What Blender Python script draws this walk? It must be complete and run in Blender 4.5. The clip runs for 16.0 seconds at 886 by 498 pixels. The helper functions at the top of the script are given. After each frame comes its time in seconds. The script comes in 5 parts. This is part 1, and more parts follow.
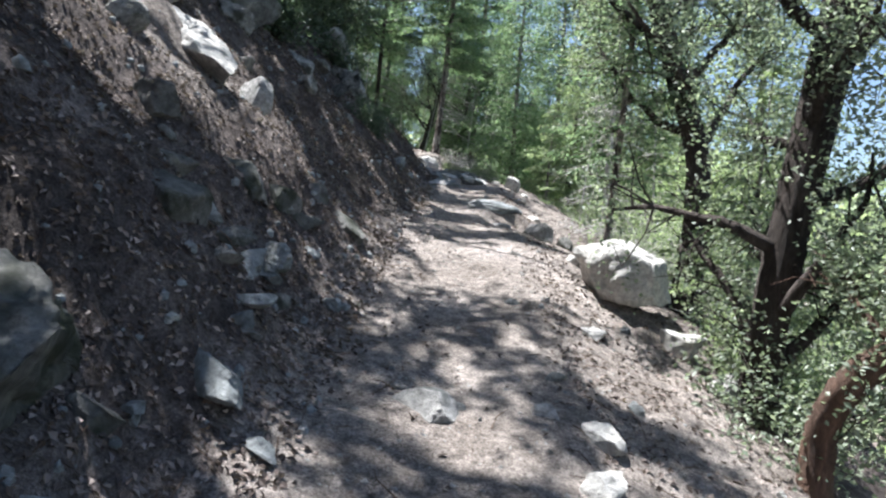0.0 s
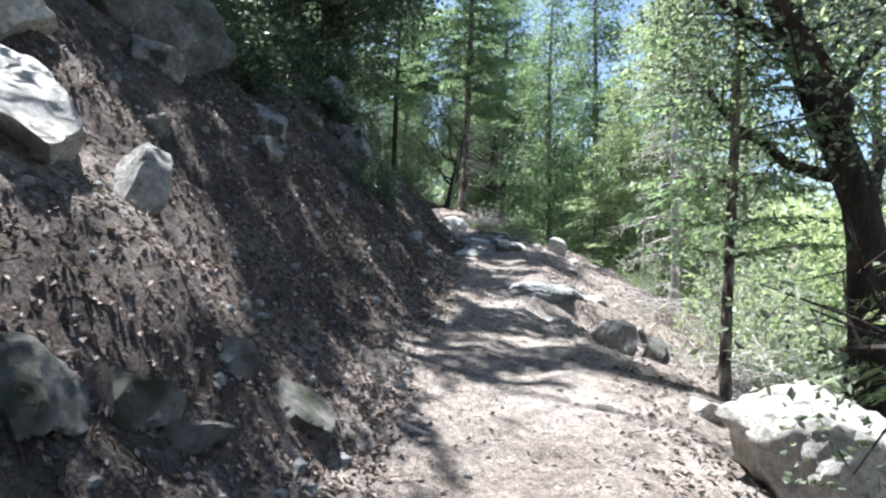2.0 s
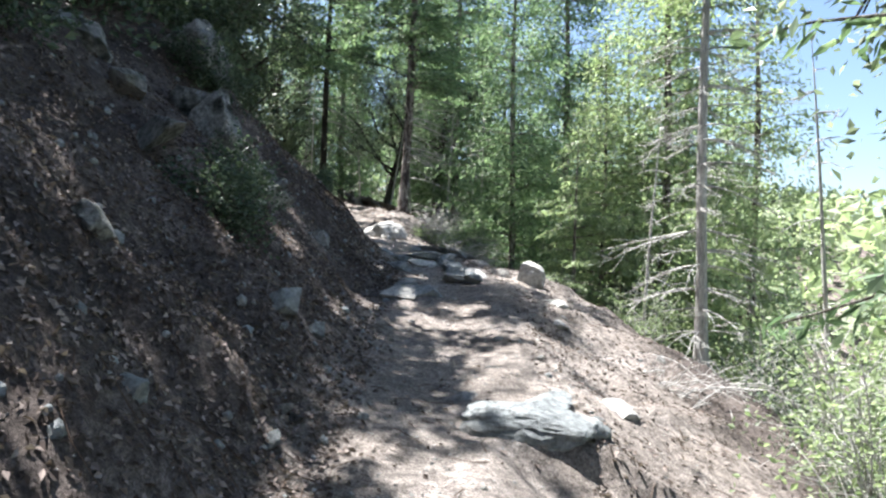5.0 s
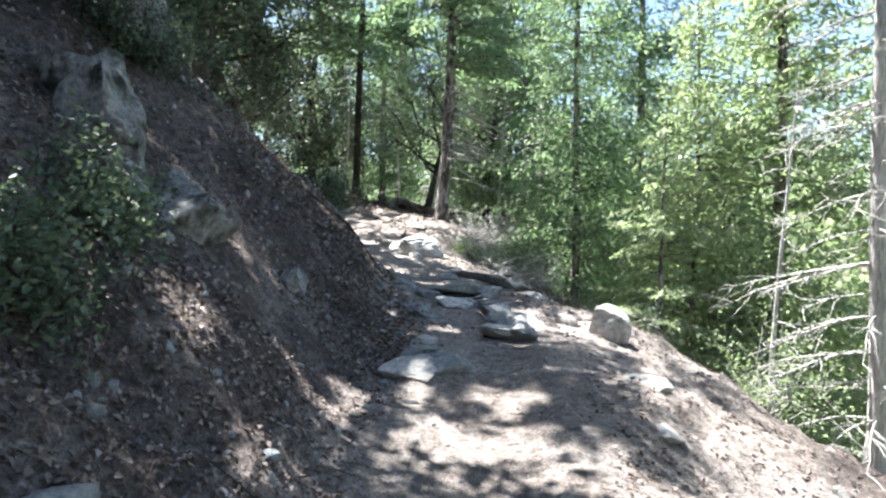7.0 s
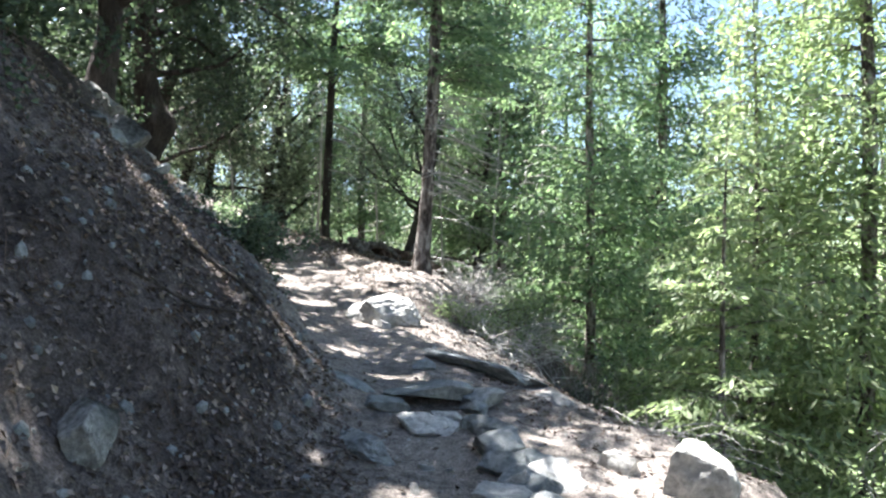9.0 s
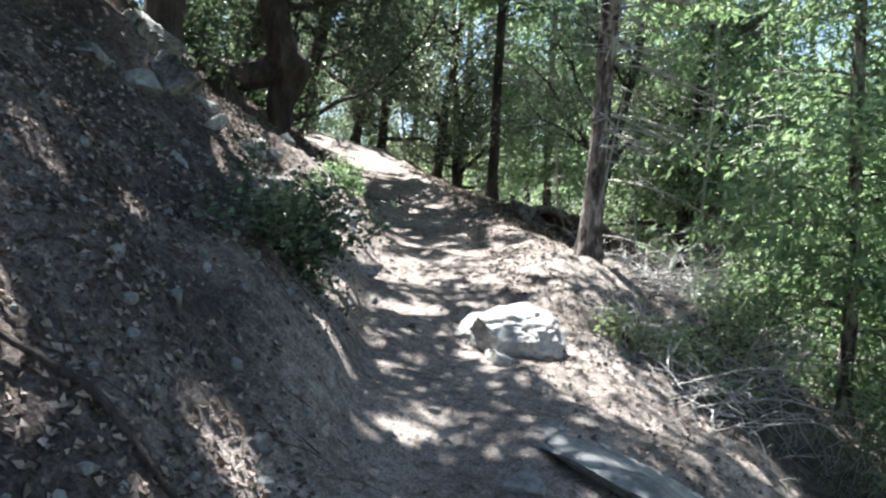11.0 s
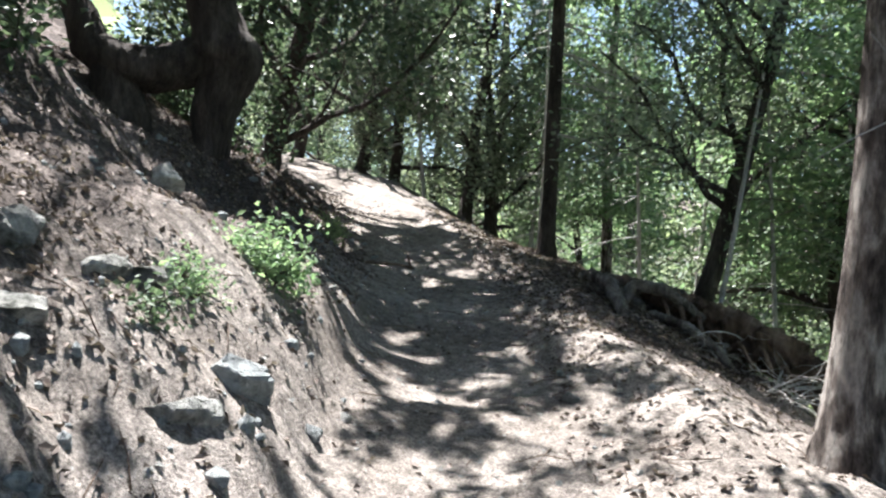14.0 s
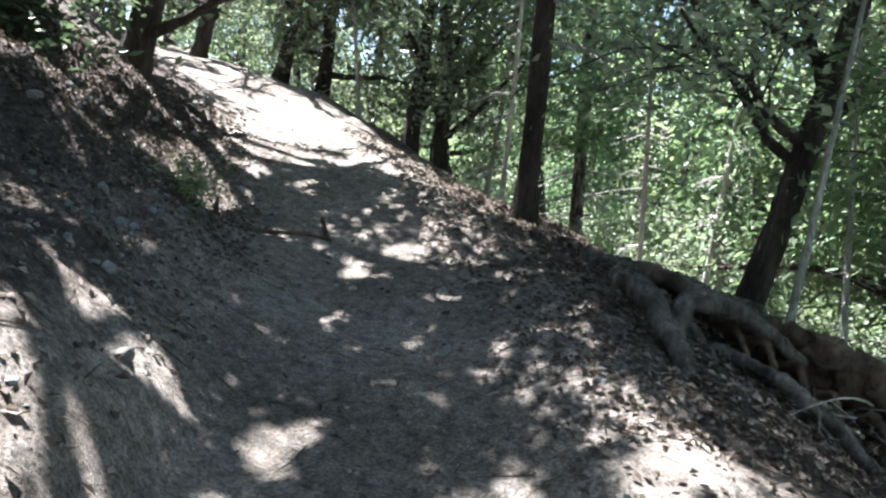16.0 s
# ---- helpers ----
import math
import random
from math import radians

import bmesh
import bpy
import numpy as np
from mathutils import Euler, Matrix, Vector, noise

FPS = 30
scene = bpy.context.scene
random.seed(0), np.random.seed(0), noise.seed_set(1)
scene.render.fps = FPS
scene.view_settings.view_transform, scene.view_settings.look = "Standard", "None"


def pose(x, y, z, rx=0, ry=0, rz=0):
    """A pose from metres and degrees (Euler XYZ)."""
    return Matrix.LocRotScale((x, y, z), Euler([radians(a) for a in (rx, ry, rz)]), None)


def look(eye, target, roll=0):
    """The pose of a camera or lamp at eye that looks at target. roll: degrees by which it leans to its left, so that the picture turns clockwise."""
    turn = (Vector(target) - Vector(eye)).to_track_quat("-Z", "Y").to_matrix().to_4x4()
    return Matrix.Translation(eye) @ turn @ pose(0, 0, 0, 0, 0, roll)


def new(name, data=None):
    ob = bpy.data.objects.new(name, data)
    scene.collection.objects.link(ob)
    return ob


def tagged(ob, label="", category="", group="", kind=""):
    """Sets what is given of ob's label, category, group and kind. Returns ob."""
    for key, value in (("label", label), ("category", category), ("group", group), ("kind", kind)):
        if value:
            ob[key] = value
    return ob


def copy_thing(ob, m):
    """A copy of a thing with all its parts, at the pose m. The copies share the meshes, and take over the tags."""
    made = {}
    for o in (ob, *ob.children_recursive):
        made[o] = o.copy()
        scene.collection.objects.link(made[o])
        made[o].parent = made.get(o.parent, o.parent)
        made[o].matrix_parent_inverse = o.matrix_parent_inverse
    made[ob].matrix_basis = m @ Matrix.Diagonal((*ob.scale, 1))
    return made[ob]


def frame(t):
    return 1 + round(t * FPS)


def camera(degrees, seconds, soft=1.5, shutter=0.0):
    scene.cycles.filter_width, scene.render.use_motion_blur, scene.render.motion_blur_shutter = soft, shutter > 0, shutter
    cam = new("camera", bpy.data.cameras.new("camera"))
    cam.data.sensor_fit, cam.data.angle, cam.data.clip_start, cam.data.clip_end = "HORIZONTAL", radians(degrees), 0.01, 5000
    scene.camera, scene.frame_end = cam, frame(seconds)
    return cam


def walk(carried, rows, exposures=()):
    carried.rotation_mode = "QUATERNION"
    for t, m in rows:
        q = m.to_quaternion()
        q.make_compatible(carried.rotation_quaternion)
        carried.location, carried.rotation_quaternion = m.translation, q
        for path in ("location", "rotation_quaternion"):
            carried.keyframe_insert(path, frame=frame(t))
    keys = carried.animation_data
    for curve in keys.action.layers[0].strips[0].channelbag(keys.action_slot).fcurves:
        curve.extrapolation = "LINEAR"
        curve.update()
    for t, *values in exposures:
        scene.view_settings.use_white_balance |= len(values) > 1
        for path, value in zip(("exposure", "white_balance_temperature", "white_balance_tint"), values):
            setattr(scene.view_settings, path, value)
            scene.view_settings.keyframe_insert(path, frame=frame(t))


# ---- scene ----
cam = camera(64.2, 16.0, 2.3)
METRES, EYE, TILT, LEAN, TURN = 22.0, 1.38, -2.0, -5.0, 0.0
ROWS = [
    (0.0, 0.0, 0.0, 0.0, 0.0, 0.0, -0.0),
    (0.5, 0.0015, 0.03, 0.0049, 4.75, 0.71, 4.97),
    (1.0, 0.0016, 0.0592, 0.0126, 7.06, 3.57, 3.9),
    (1.5, 0.0013, 0.0916, 0.0205, 2.09, 3.3, 2.33),
    (2.0, 0.0009, 0.1218, 0.0281, 2.77, 4.03, 3.76),
    (2.5, -0.0028, 0.1531, 0.0346, -2.33, 1.76, 4.26),
    (3.0, 0.0001, 0.1847, 0.0385, -3.13, 0.66, 5.34),
    (5.5, 0.0139, 0.3323, 0.0719, 0.38, 3.34, 2.34),
    (6.0, 0.0179, 0.3635, 0.0772, 3.84, 4.11, 3.05),
    (6.5, 0.0194, 0.3934, 0.0834, 2.06, 3.18, 3.06),
    (7.0, 0.022, 0.4248, 0.0882, 3.51, 2.24, 3.64),
    (7.5, 0.0162, 0.4546, 0.0931, 0.79, 3.06, 5.68),
    (8.0, 0.0138, 0.485, 0.0982, 1.51, 5.59, 4.67),
    (10.5, 0.0379, 0.6346, 0.1203, 9.68, 2.74, 0.44),
    (11.0, 0.0341, 0.6651, 0.1285, 19.62, 1.71, 1.78),
    (11.5, 0.0263, 0.6937, 0.133, 18.27, 5.02, 1.52),
    (12.0, 0.0183, 0.7243, 0.1367, 20.2, 4.69, 2.97),
    (12.5, 0.0077, 0.7569, 0.1446, 24.88, 5.12, 1.33),
    (13.0, -0.0031, 0.7858, 0.1518, 22.84, 4.01, 1.28),
    (13.5, -0.0157, 0.8149, 0.1584, 25.36, 3.01, 1.4),
    (14.0, -0.0303, 0.8401, 0.1655, 21.76, 3.85, 1.68),
    (14.5, -0.0428, 0.8682, 0.1705, 21.49, 4.12, 3.45),
    (15.0, -0.0542, 0.8972, 0.1787, 19.24, 4.5, 2.81),
    (15.5, -0.065, 0.923, 0.1855, 18.8, 1.85, 0.22),
    (16.0, -0.0712, 0.9507, 0.1904, 17.0, -3.45, 0.02),
]
EXPOSURES = [(0, 1.93), (0.5, 1.83), (1, 2.08), (2, 2.18), (3, 2.18), (5.5, 2.23), (6, 2.53), (6.5, 2.73), (7.5, 2.78), (8, 2.83), (10.5, 2.68), (11, 2.56), (11.5, 2.68), (12, 2.72), (13, 2.46), (14, 2.46), (15, 2.5), (16, 2.9)]
walk(cam, [(t, pose(0, 0, EYE, TILT, LEAN, TURN) @ pose(METRES * x, METRES * y, METRES * z, 90 + pitch, roll, yaw)) for t, x, y, z, yaw, pitch, roll in ROWS], [(t, e, 6000 if t < 4 or t > 15 else 6150) for t, e in EXPOSURES])

# ---- world, sun, exposure ----
SUN = Vector((-0.30, 0.26, 1.0)).normalized()
world = bpy.data.worlds.new("sky")
scene.world = world
world.use_nodes = True
wn = world.node_tree.nodes
sky = wn.new("ShaderNodeTexSky")
sky.sky_type = "NISHITA"
sky.sun_disc = False
sky.sun_elevation = math.asin(SUN.z)
sky.sun_rotation = math.atan2(SUN.x, SUN.y)
world.node_tree.links.new(sky.outputs[0], wn["Background"].inputs[0])
wn["Background"].inputs[1].default_value = 0.052
sun_data = bpy.data.lights.new("sun", "SUN")
sun_data.energy = 5.0
sun_data.angle = radians(0.53)
sun_data.color = (1.0, 0.96, 0.91)
sun = new("sun", sun_data)
sun.matrix_world = look((0, 0, 60), Vector((0, 0, 60)) - SUN)

# ---- materials ----


def material(name):
    m = bpy.data.materials.new(name)
    m.use_nodes = True
    return m, m.node_tree.nodes, m.node_tree.links


def ramp_node(n, l, factor, stops):
    r = n.new("ShaderNodeValToRGB")
    while len(r.color_ramp.elements) < len(stops):
        r.color_ramp.elements.new(0.5)
    for e, (p, c) in zip(r.color_ramp.elements, stops):
        e.position, e.color = p, (*c, 1)
    l.new(factor, r.inputs[0])
    return r.outputs[0]


def noise_node(n, l, vector, scale, detail=6, rough=0.6):
    t = n.new("ShaderNodeTexNoise")
    t.inputs["Scale"].default_value, t.inputs["Detail"].default_value, t.inputs["Roughness"].default_value = scale, detail, rough
    l.new(vector, t.inputs["Vector"])
    return t.outputs["Fac"]


def mix_node(n, l, factor, a, b, kind="MIX"):
    m = n.new("ShaderNodeMix")
    m.data_type, m.blend_type = "RGBA", kind
    if isinstance(factor, float):
        m.inputs[0].default_value = factor
    else:
        l.new(factor, m.inputs[0])
    for socket, v in ((m.inputs[6], a), (m.inputs[7], b)):
        if isinstance(v, tuple):
            socket.default_value = (*v, 1)
        else:
            l.new(v, socket)
    return m.outputs[2]


def bump_node(n, l, heights, normal_to, strength=0.6, distance=0.02):
    """Relief from one or more heights, chained."""
    last = None
    for h, st, di in heights:
        b = n.new("ShaderNodeBump")
        b.inputs["Strength"].default_value, b.inputs["Distance"].default_value = st, di
        l.new(h, b.inputs["Height"])
        if last:
            l.new(last, b.inputs["Normal"])
        last = b.outputs[0]
    l.new(last, normal_to)


def rough_surface(name, stops, big, fine, rough=0.9, relief=0.02, spots=None, object_space=True, stretch=(1, 1, 1)):
    """A natural surface: colours over a coarse noise, grain over a fine one, and relief of both."""
    m, n, l = material(name)
    p = n["Principled BSDF"]
    co = n.new("ShaderNodeTexCoord")
    mp = n.new("ShaderNodeMapping")
    mp.inputs["Scale"].default_value = stretch
    if object_space:
        info = n.new("ShaderNodeObjectInfo")
        add = n.new("ShaderNodeVectorMath")
        add.operation = "MULTIPLY_ADD"
        l.new(info.outputs["Random"], add.inputs[0])
        add.inputs[1].default_value = (31.0, 17.0, 23.0)
        l.new(co.outputs["Object"], add.inputs[2])
        l.new(add.outputs[0], mp.inputs["Vector"])
    else:
        l.new(co.outputs["Object"], mp.inputs["Vector"])
    v = mp.outputs[0]
    a, b = noise_node(n, l, v, big), noise_node(n, l, v, fine, 8, 0.7)
    col = ramp_node(n, l, a, stops)
    grain = ramp_node(n, l, b, ((0.32, (0.5, 0.5, 0.5)), (0.68, (1.38, 1.36, 1.33))))
    col = mix_node(n, l, 1.0, col, grain, "MULTIPLY")
    if spots:
        at = ramp_node(n, l, noise_node(n, l, v, spots[1], 4), ((spots[2] - 0.03, (0, 0, 0)), (spots[2] + 0.14, (1, 1, 1))))
        col = mix_node(n, l, at, col, spots[0])
    l.new(col, p.inputs["Base Color"])
    p.inputs["Roughness"].default_value = rough
    p.inputs["Specular IOR Level"].default_value = 0.25
    fine_grain = noise_node(n, l, v, fine * 3.5, 4, 0.7)
    bump_node(n, l, ((a, 0.8, relief * 4), (b, 1.0, relief * 2.2), (fine_grain, 0.8, relief * 0.5)), p.inputs["Normal"])
    return m


def leaf_material(name, stops, glow=0.45, rough=0.45):
    """Leaves: colour varies leaf by leaf, light passes through."""
    m, n, l = material(name)
    p = n["Principled BSDF"]
    g = n.new("ShaderNodeNewGeometry")
    co = n.new("ShaderNodeTexCoord")
    patch = noise_node(n, l, co.outputs["Object"], 0.9, 3)
    mean = n.new("ShaderNodeMath")
    mean.operation = "MULTIPLY_ADD"
    l.new(g.outputs["Random Per Island"], mean.inputs[0])
    mean.inputs[1].default_value = 0.55
    half = n.new("ShaderNodeMath")
    half.operation = "MULTIPLY"
    half.inputs[1].default_value = 0.5
    l.new(patch, half.inputs[0])
    l.new(half.outputs[0], mean.inputs[2])
    col = ramp_node(n, l, mean.outputs[0], stops)
    l.new(col, p.inputs["Base Color"])
    p.inputs["Roughness"].default_value = rough
    p.inputs["Specular IOR Level"].default_value = 0.35
    tr = n.new("ShaderNodeBsdfTranslucent")
    l.new(mix_node(n, l, 1.0, col, (1.3, 1.38, 1.05), "MULTIPLY"), tr.inputs[0])
    mx = n.new("ShaderNodeMixShader")
    mx.inputs[0].default_value = glow
    l.new(p.outputs[0], mx.inputs[1])
    l.new(tr.outputs[0], mx.inputs[2])
    l.new(mx.outputs[0], n["Material Output"].inputs[0])
    return m


def ground_material():
    """Pale trodden dirt on the tread and where sun is painted on the banks, darker soil and litter elsewhere on them,
    forest floor beyond.
    """
    m, n, l = material("trail_soil")
    p = n["Principled BSDF"]
    co = n.new("ShaderNodeTexCoord")
    v = co.outputs["Object"]
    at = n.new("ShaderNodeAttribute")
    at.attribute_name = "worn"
    a, b, c = noise_node(n, l, v, 1.3), noise_node(n, l, v, 14, 8, 0.7), noise_node(n, l, v, 70, 4, 0.7)
    dirt = ramp_node(n, l, a, ((0.3, (0.187, 0.162, 0.144)), (0.5, (0.274, 0.243, 0.221)), (0.72, (0.366, 0.328, 0.304))))
    soil = ramp_node(n, l, a, ((0.3, (0.0616, 0.0525, 0.0488)), (0.52, (0.134, 0.113, 0.104)), (0.75, (0.28, 0.242, 0.223))))
    edge = n.new("ShaderNodeMath")
    edge.operation = "MULTIPLY_ADD"
    l.new(b, edge.inputs[0])
    edge.inputs[1].default_value = 0.7
    sub = n.new("ShaderNodeMath")
    sub.operation = "SUBTRACT"
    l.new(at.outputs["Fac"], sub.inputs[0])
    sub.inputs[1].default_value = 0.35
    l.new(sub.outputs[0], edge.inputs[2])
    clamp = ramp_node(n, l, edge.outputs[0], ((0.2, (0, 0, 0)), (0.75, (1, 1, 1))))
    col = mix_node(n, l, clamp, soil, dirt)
    grain = ramp_node(n, l, b, ((0.32, (0.45, 0.44, 0.43)), (0.66, (1.4, 1.38, 1.35))))
    col = mix_node(n, l, 1.0, col, grain, "MULTIPLY")
    grit = ramp_node(n, l, c, ((0.35, (0.5, 0.5, 0.5)), (0.65, (1.42, 1.42, 1.42))))
    col = mix_node(n, l, 1.0, col, grit, "MULTIPLY")
    l.new(col, p.inputs["Base Color"])
    p.inputs["Roughness"].default_value = 0.97
    p.inputs["Specular IOR Level"].default_value = 0.1
    bump_node(n, l, ((a, 0.5, 0.06), (b, 1.0, 0.045), (c, 1.0, 0.014)), p.inputs["Normal"])
    return m


SOIL = ground_material()
GRANITE = rough_surface("granite", ((0.3, (0.2, 0.2, 0.2)), (0.5, (0.336, 0.332, 0.32)), (0.7, (0.448, 0.44, 0.416))), 2.4, 26, 0.9, 0.012, ((0.13, 0.14, 0.12), 5.0, 0.6))
PALE_ROCK = rough_surface("pale_granite", ((0.3, (0.296, 0.292, 0.281)), (0.5, (0.437, 0.429, 0.406)), (0.7, (0.53, 0.515, 0.484))), 2.0, 24, 0.9, 0.01, ((0.26, 0.26, 0.25), 5.0, 0.62))
BLUE_ROCK = rough_surface("grey_schist", ((0.3, (0.15, 0.163, 0.167)), (0.5, (0.255, 0.273, 0.277)), (0.72, (0.37, 0.378, 0.37))), 2.6, 22, 0.88, 0.014, ((0.5, 0.51, 0.48), 4.0, 0.62))
MOSSY_ROCK = rough_surface("mossy_rock", ((0.3, (0.085, 0.085, 0.08)), (0.5, (0.17, 0.168, 0.158)), (0.72, (0.3, 0.295, 0.28))), 2.6, 22, 0.92, 0.014, ((0.045, 0.05, 0.034), 3.2, 0.5))
# its dark spots are lichen, and the shade of pits painted in
LICHEN_ROCK = rough_surface("lichen_rock", ((0.3, (0.198, 0.198, 0.189)), (0.5, (0.324, 0.324, 0.31)), (0.7, (0.45, 0.441, 0.414))), 3.0, 24, 0.92, 0.018, ((0.05, 0.052, 0.042), 5.5, 0.52))
OAK_BARK = rough_surface("oak_bark", ((0.3, (0.0324, 0.0266, 0.0231)), (0.52, (0.072, 0.0595, 0.0525)), (0.75, (0.144, 0.126, 0.115))), 7, 40, 0.95, 0.02, None, True, (1, 1, 0.25))
FIR_BARK = rough_surface("fir_bark", ((0.38, (0.05, 0.04, 0.036)), (0.5, (0.19, 0.16, 0.145)), (0.6, (0.46, 0.42, 0.39))), 13, 45, 0.95, 0.02, None, True, (1, 1, 0.33))
MADRONE_BARK = rough_surface("red_bark", ((0.3, (0.05, 0.032, 0.025)), (0.5, (0.12, 0.075, 0.055)), (0.72, (0.22, 0.15, 0.115))), 6, 34, 0.85, 0.012, None, True, (1, 1, 0.3))
GREY_WOOD = rough_surface("weathered_wood", ((0.3, (0.28, 0.27, 0.26)), (0.5, (0.46, 0.45, 0.43)), (0.72, (0.62, 0.61, 0.59))), 6, 50, 0.9, 0.008, None, True, (1, 1, 0.2))
OLD_WOOD = rough_surface("old_grey_wood", ((0.36, (0.07, 0.06, 0.052)), (0.5, (0.19, 0.17, 0.155)), (0.66, (0.36, 0.34, 0.32))), 8, 45, 0.95, 0.02, None, True, (1, 1, 0.4))
ROTTEN_WOOD = rough_surface("rotting_wood", ((0.3, (0.06, 0.042, 0.032)), (0.5, (0.15, 0.105, 0.08)), (0.72, (0.27, 0.21, 0.17))), 6, 36, 0.95, 0.02, None, True, (1, 1, 0.3))
OAK_LEAF = leaf_material("oak_leaf", ((0.15, (0.077, 0.099, 0.0715)), (0.5, (0.176, 0.215, 0.154)), (0.85, (0.363, 0.396, 0.308))), 0.42)
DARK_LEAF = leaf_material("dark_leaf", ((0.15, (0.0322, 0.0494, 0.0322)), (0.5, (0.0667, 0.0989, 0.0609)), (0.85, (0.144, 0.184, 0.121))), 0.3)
FIR_LEAF = leaf_material("fir_needles", ((0.15, (0.0653, 0.107, 0.0616)), (0.5, (0.155, 0.227, 0.135)), (0.85, (0.32, 0.401, 0.246))), 0.45, 0.55)
BRIGHT_LEAF = leaf_material("young_leaf", ((0.15, (0.13, 0.175, 0.09)), (0.5, (0.24, 0.3, 0.165)), (0.85, (0.4, 0.45, 0.29))), 0.5)
# paler than the near leaves: distance haze put into the colour
FAR_LEAF = leaf_material("hazy_foliage", ((0.15, (0.17, 0.215, 0.12)), (0.5, (0.28, 0.335, 0.195)), (0.85, (0.42, 0.46, 0.3))), 0.4, 0.7)
LITTER = leaf_material("dry_leaf", ((0.15, (0.0412, 0.031, 0.027)), (0.55, (0.108, 0.0825, 0.07)), (0.9, (0.412, 0.339, 0.3))), 0.12, 0.75)

# ---- geometry helpers ----


def mesh_of(name, verts, faces, mat, smooth=False):
    """A mesh from arrays: verts (n, 3); faces (m, 3) or (m, 4)."""
    verts, faces = np.asarray(verts, np.float32), np.asarray(faces, np.int32)
    me = bpy.data.meshes.new(name)
    me.vertices.add(len(verts))
    me.vertices.foreach_set("co", verts.ravel())
    k = faces.shape[1]
    me.loops.add(faces.size)
    me.loops.foreach_set("vertex_index", faces.ravel())
    me.polygons.add(len(faces))
    me.polygons.foreach_set("loop_start", np.arange(0, faces.size, k, dtype=np.int32))
    me.polygons.foreach_set("loop_total", np.full(len(faces), k, np.int32))
    me.polygons.foreach_set("use_smooth", np.full(len(faces), smooth))
    me.update(calc_edges=True)
    me.materials.append(mat)
    return me


def child(name, me, parent, label="", kind=""):
    ob = new(name, me)
    ob.parent = parent
    return tagged(ob, label, kind=kind)


def tube(points, radii, n=8, rng=None, lumps=0.0):
    """A tapered, uneven tube along points: verts, quads."""
    points, radii = np.asarray(points, float), np.asarray(radii, float)
    tan = np.gradient(points, axis=0)
    tan /= np.linalg.norm(tan, axis=1)[:, None] + 1e-9
    ref = np.where(np.abs(tan[:, 2:3]) > 0.9, np.array([[1.0, 0, 0]]), np.array([[0, 0, 1.0]]))
    u = np.cross(tan, ref)
    for i in range(1, len(u)):
        u[i] = u[i - 1] - tan[i] * np.dot(u[i - 1], tan[i])
        u[i] /= np.linalg.norm(u[i]) + 1e-9
    u[0] /= np.linalg.norm(u[0])
    w = np.cross(tan, u)
    ang = np.linspace(0, 2 * np.pi, n, endpoint=False)
    r = radii[:, None] * np.ones(n)
    if rng is not None and lumps:
        r = r * (1 + lumps * rng.uniform(-1, 1, r.shape))
    v = points[:, None] + r[..., None] * (np.cos(ang)[None, :, None] * u[:, None] + np.sin(ang)[None, :, None] * w[:, None])
    m = len(points)
    i, j = np.meshgrid(np.arange(m - 1), np.arange(n), indexing="ij")
    a, b = i * n + j, i * n + (j + 1) % n
    f = np.stack([a, b, b + n, a + n], -1).reshape(-1, 4)
    return v.reshape(-1, 3), f


def joined(pieces):
    vs, fs, o = [], [], 0
    for v, f in pieces:
        vs.append(v)
        fs.append(f + o)
        o += len(v)
    return np.concatenate(vs), np.concatenate(fs)


def bent(rng, start, way, length, steps=7, wander=0.12, rise=0.0):
    """A wandering line from start along way."""
    p, d = np.array(start, float), np.array(way, float)
    d /= np.linalg.norm(d)
    out = [p.copy()]
    for _ in range(steps - 1):
        d = d + rng.normal(0, wander, 3) + np.array([0, 0, rise / steps])
        d /= np.linalg.norm(d)
        p = p + d * length / (steps - 1)
        out.append(p.copy())
    return np.array(out)


def leaf_quads(rng, centres, length, width, axis=None, flat=0.0, fold=0.2, normal=(0, 0, 1.0)):
    """Rhombic, slightly folded leaves at the centres, pointing along axis (or anywhere), lying more or less flat to the normal."""
    k = len(centres)
    a = rng.normal(0, 1, (k, 3)) if axis is None else axis + rng.normal(0, 0.35, (k, 3))
    nm = np.broadcast_to(np.asarray(normal, float), (k, 3))
    if axis is None:
        a = a - nm * np.sum(a * nm, axis=1)[:, None] * flat
    a /= np.linalg.norm(a, axis=1)[:, None] + 1e-9
    up = rng.normal(0, 1, (k, 3)) * (1 - flat) + nm * flat
    s = np.cross(a, up)
    s /= np.linalg.norm(s, axis=1)[:, None] + 1e-9
    nn = np.cross(s, a)
    ln = length * rng.uniform(0.65, 1.25, (k, 1))
    wd = width * rng.uniform(0.7, 1.25, (k, 1))
    v = np.stack([centres - a * ln * 0.5, centres + s * wd * 0.5 + nn * wd * fold, centres + a * ln * 0.5, centres - s * wd * 0.5 + nn * wd * fold], 1)
    f = np.arange(k * 4).reshape(-1, 4)
    return v.reshape(-1, 3), f


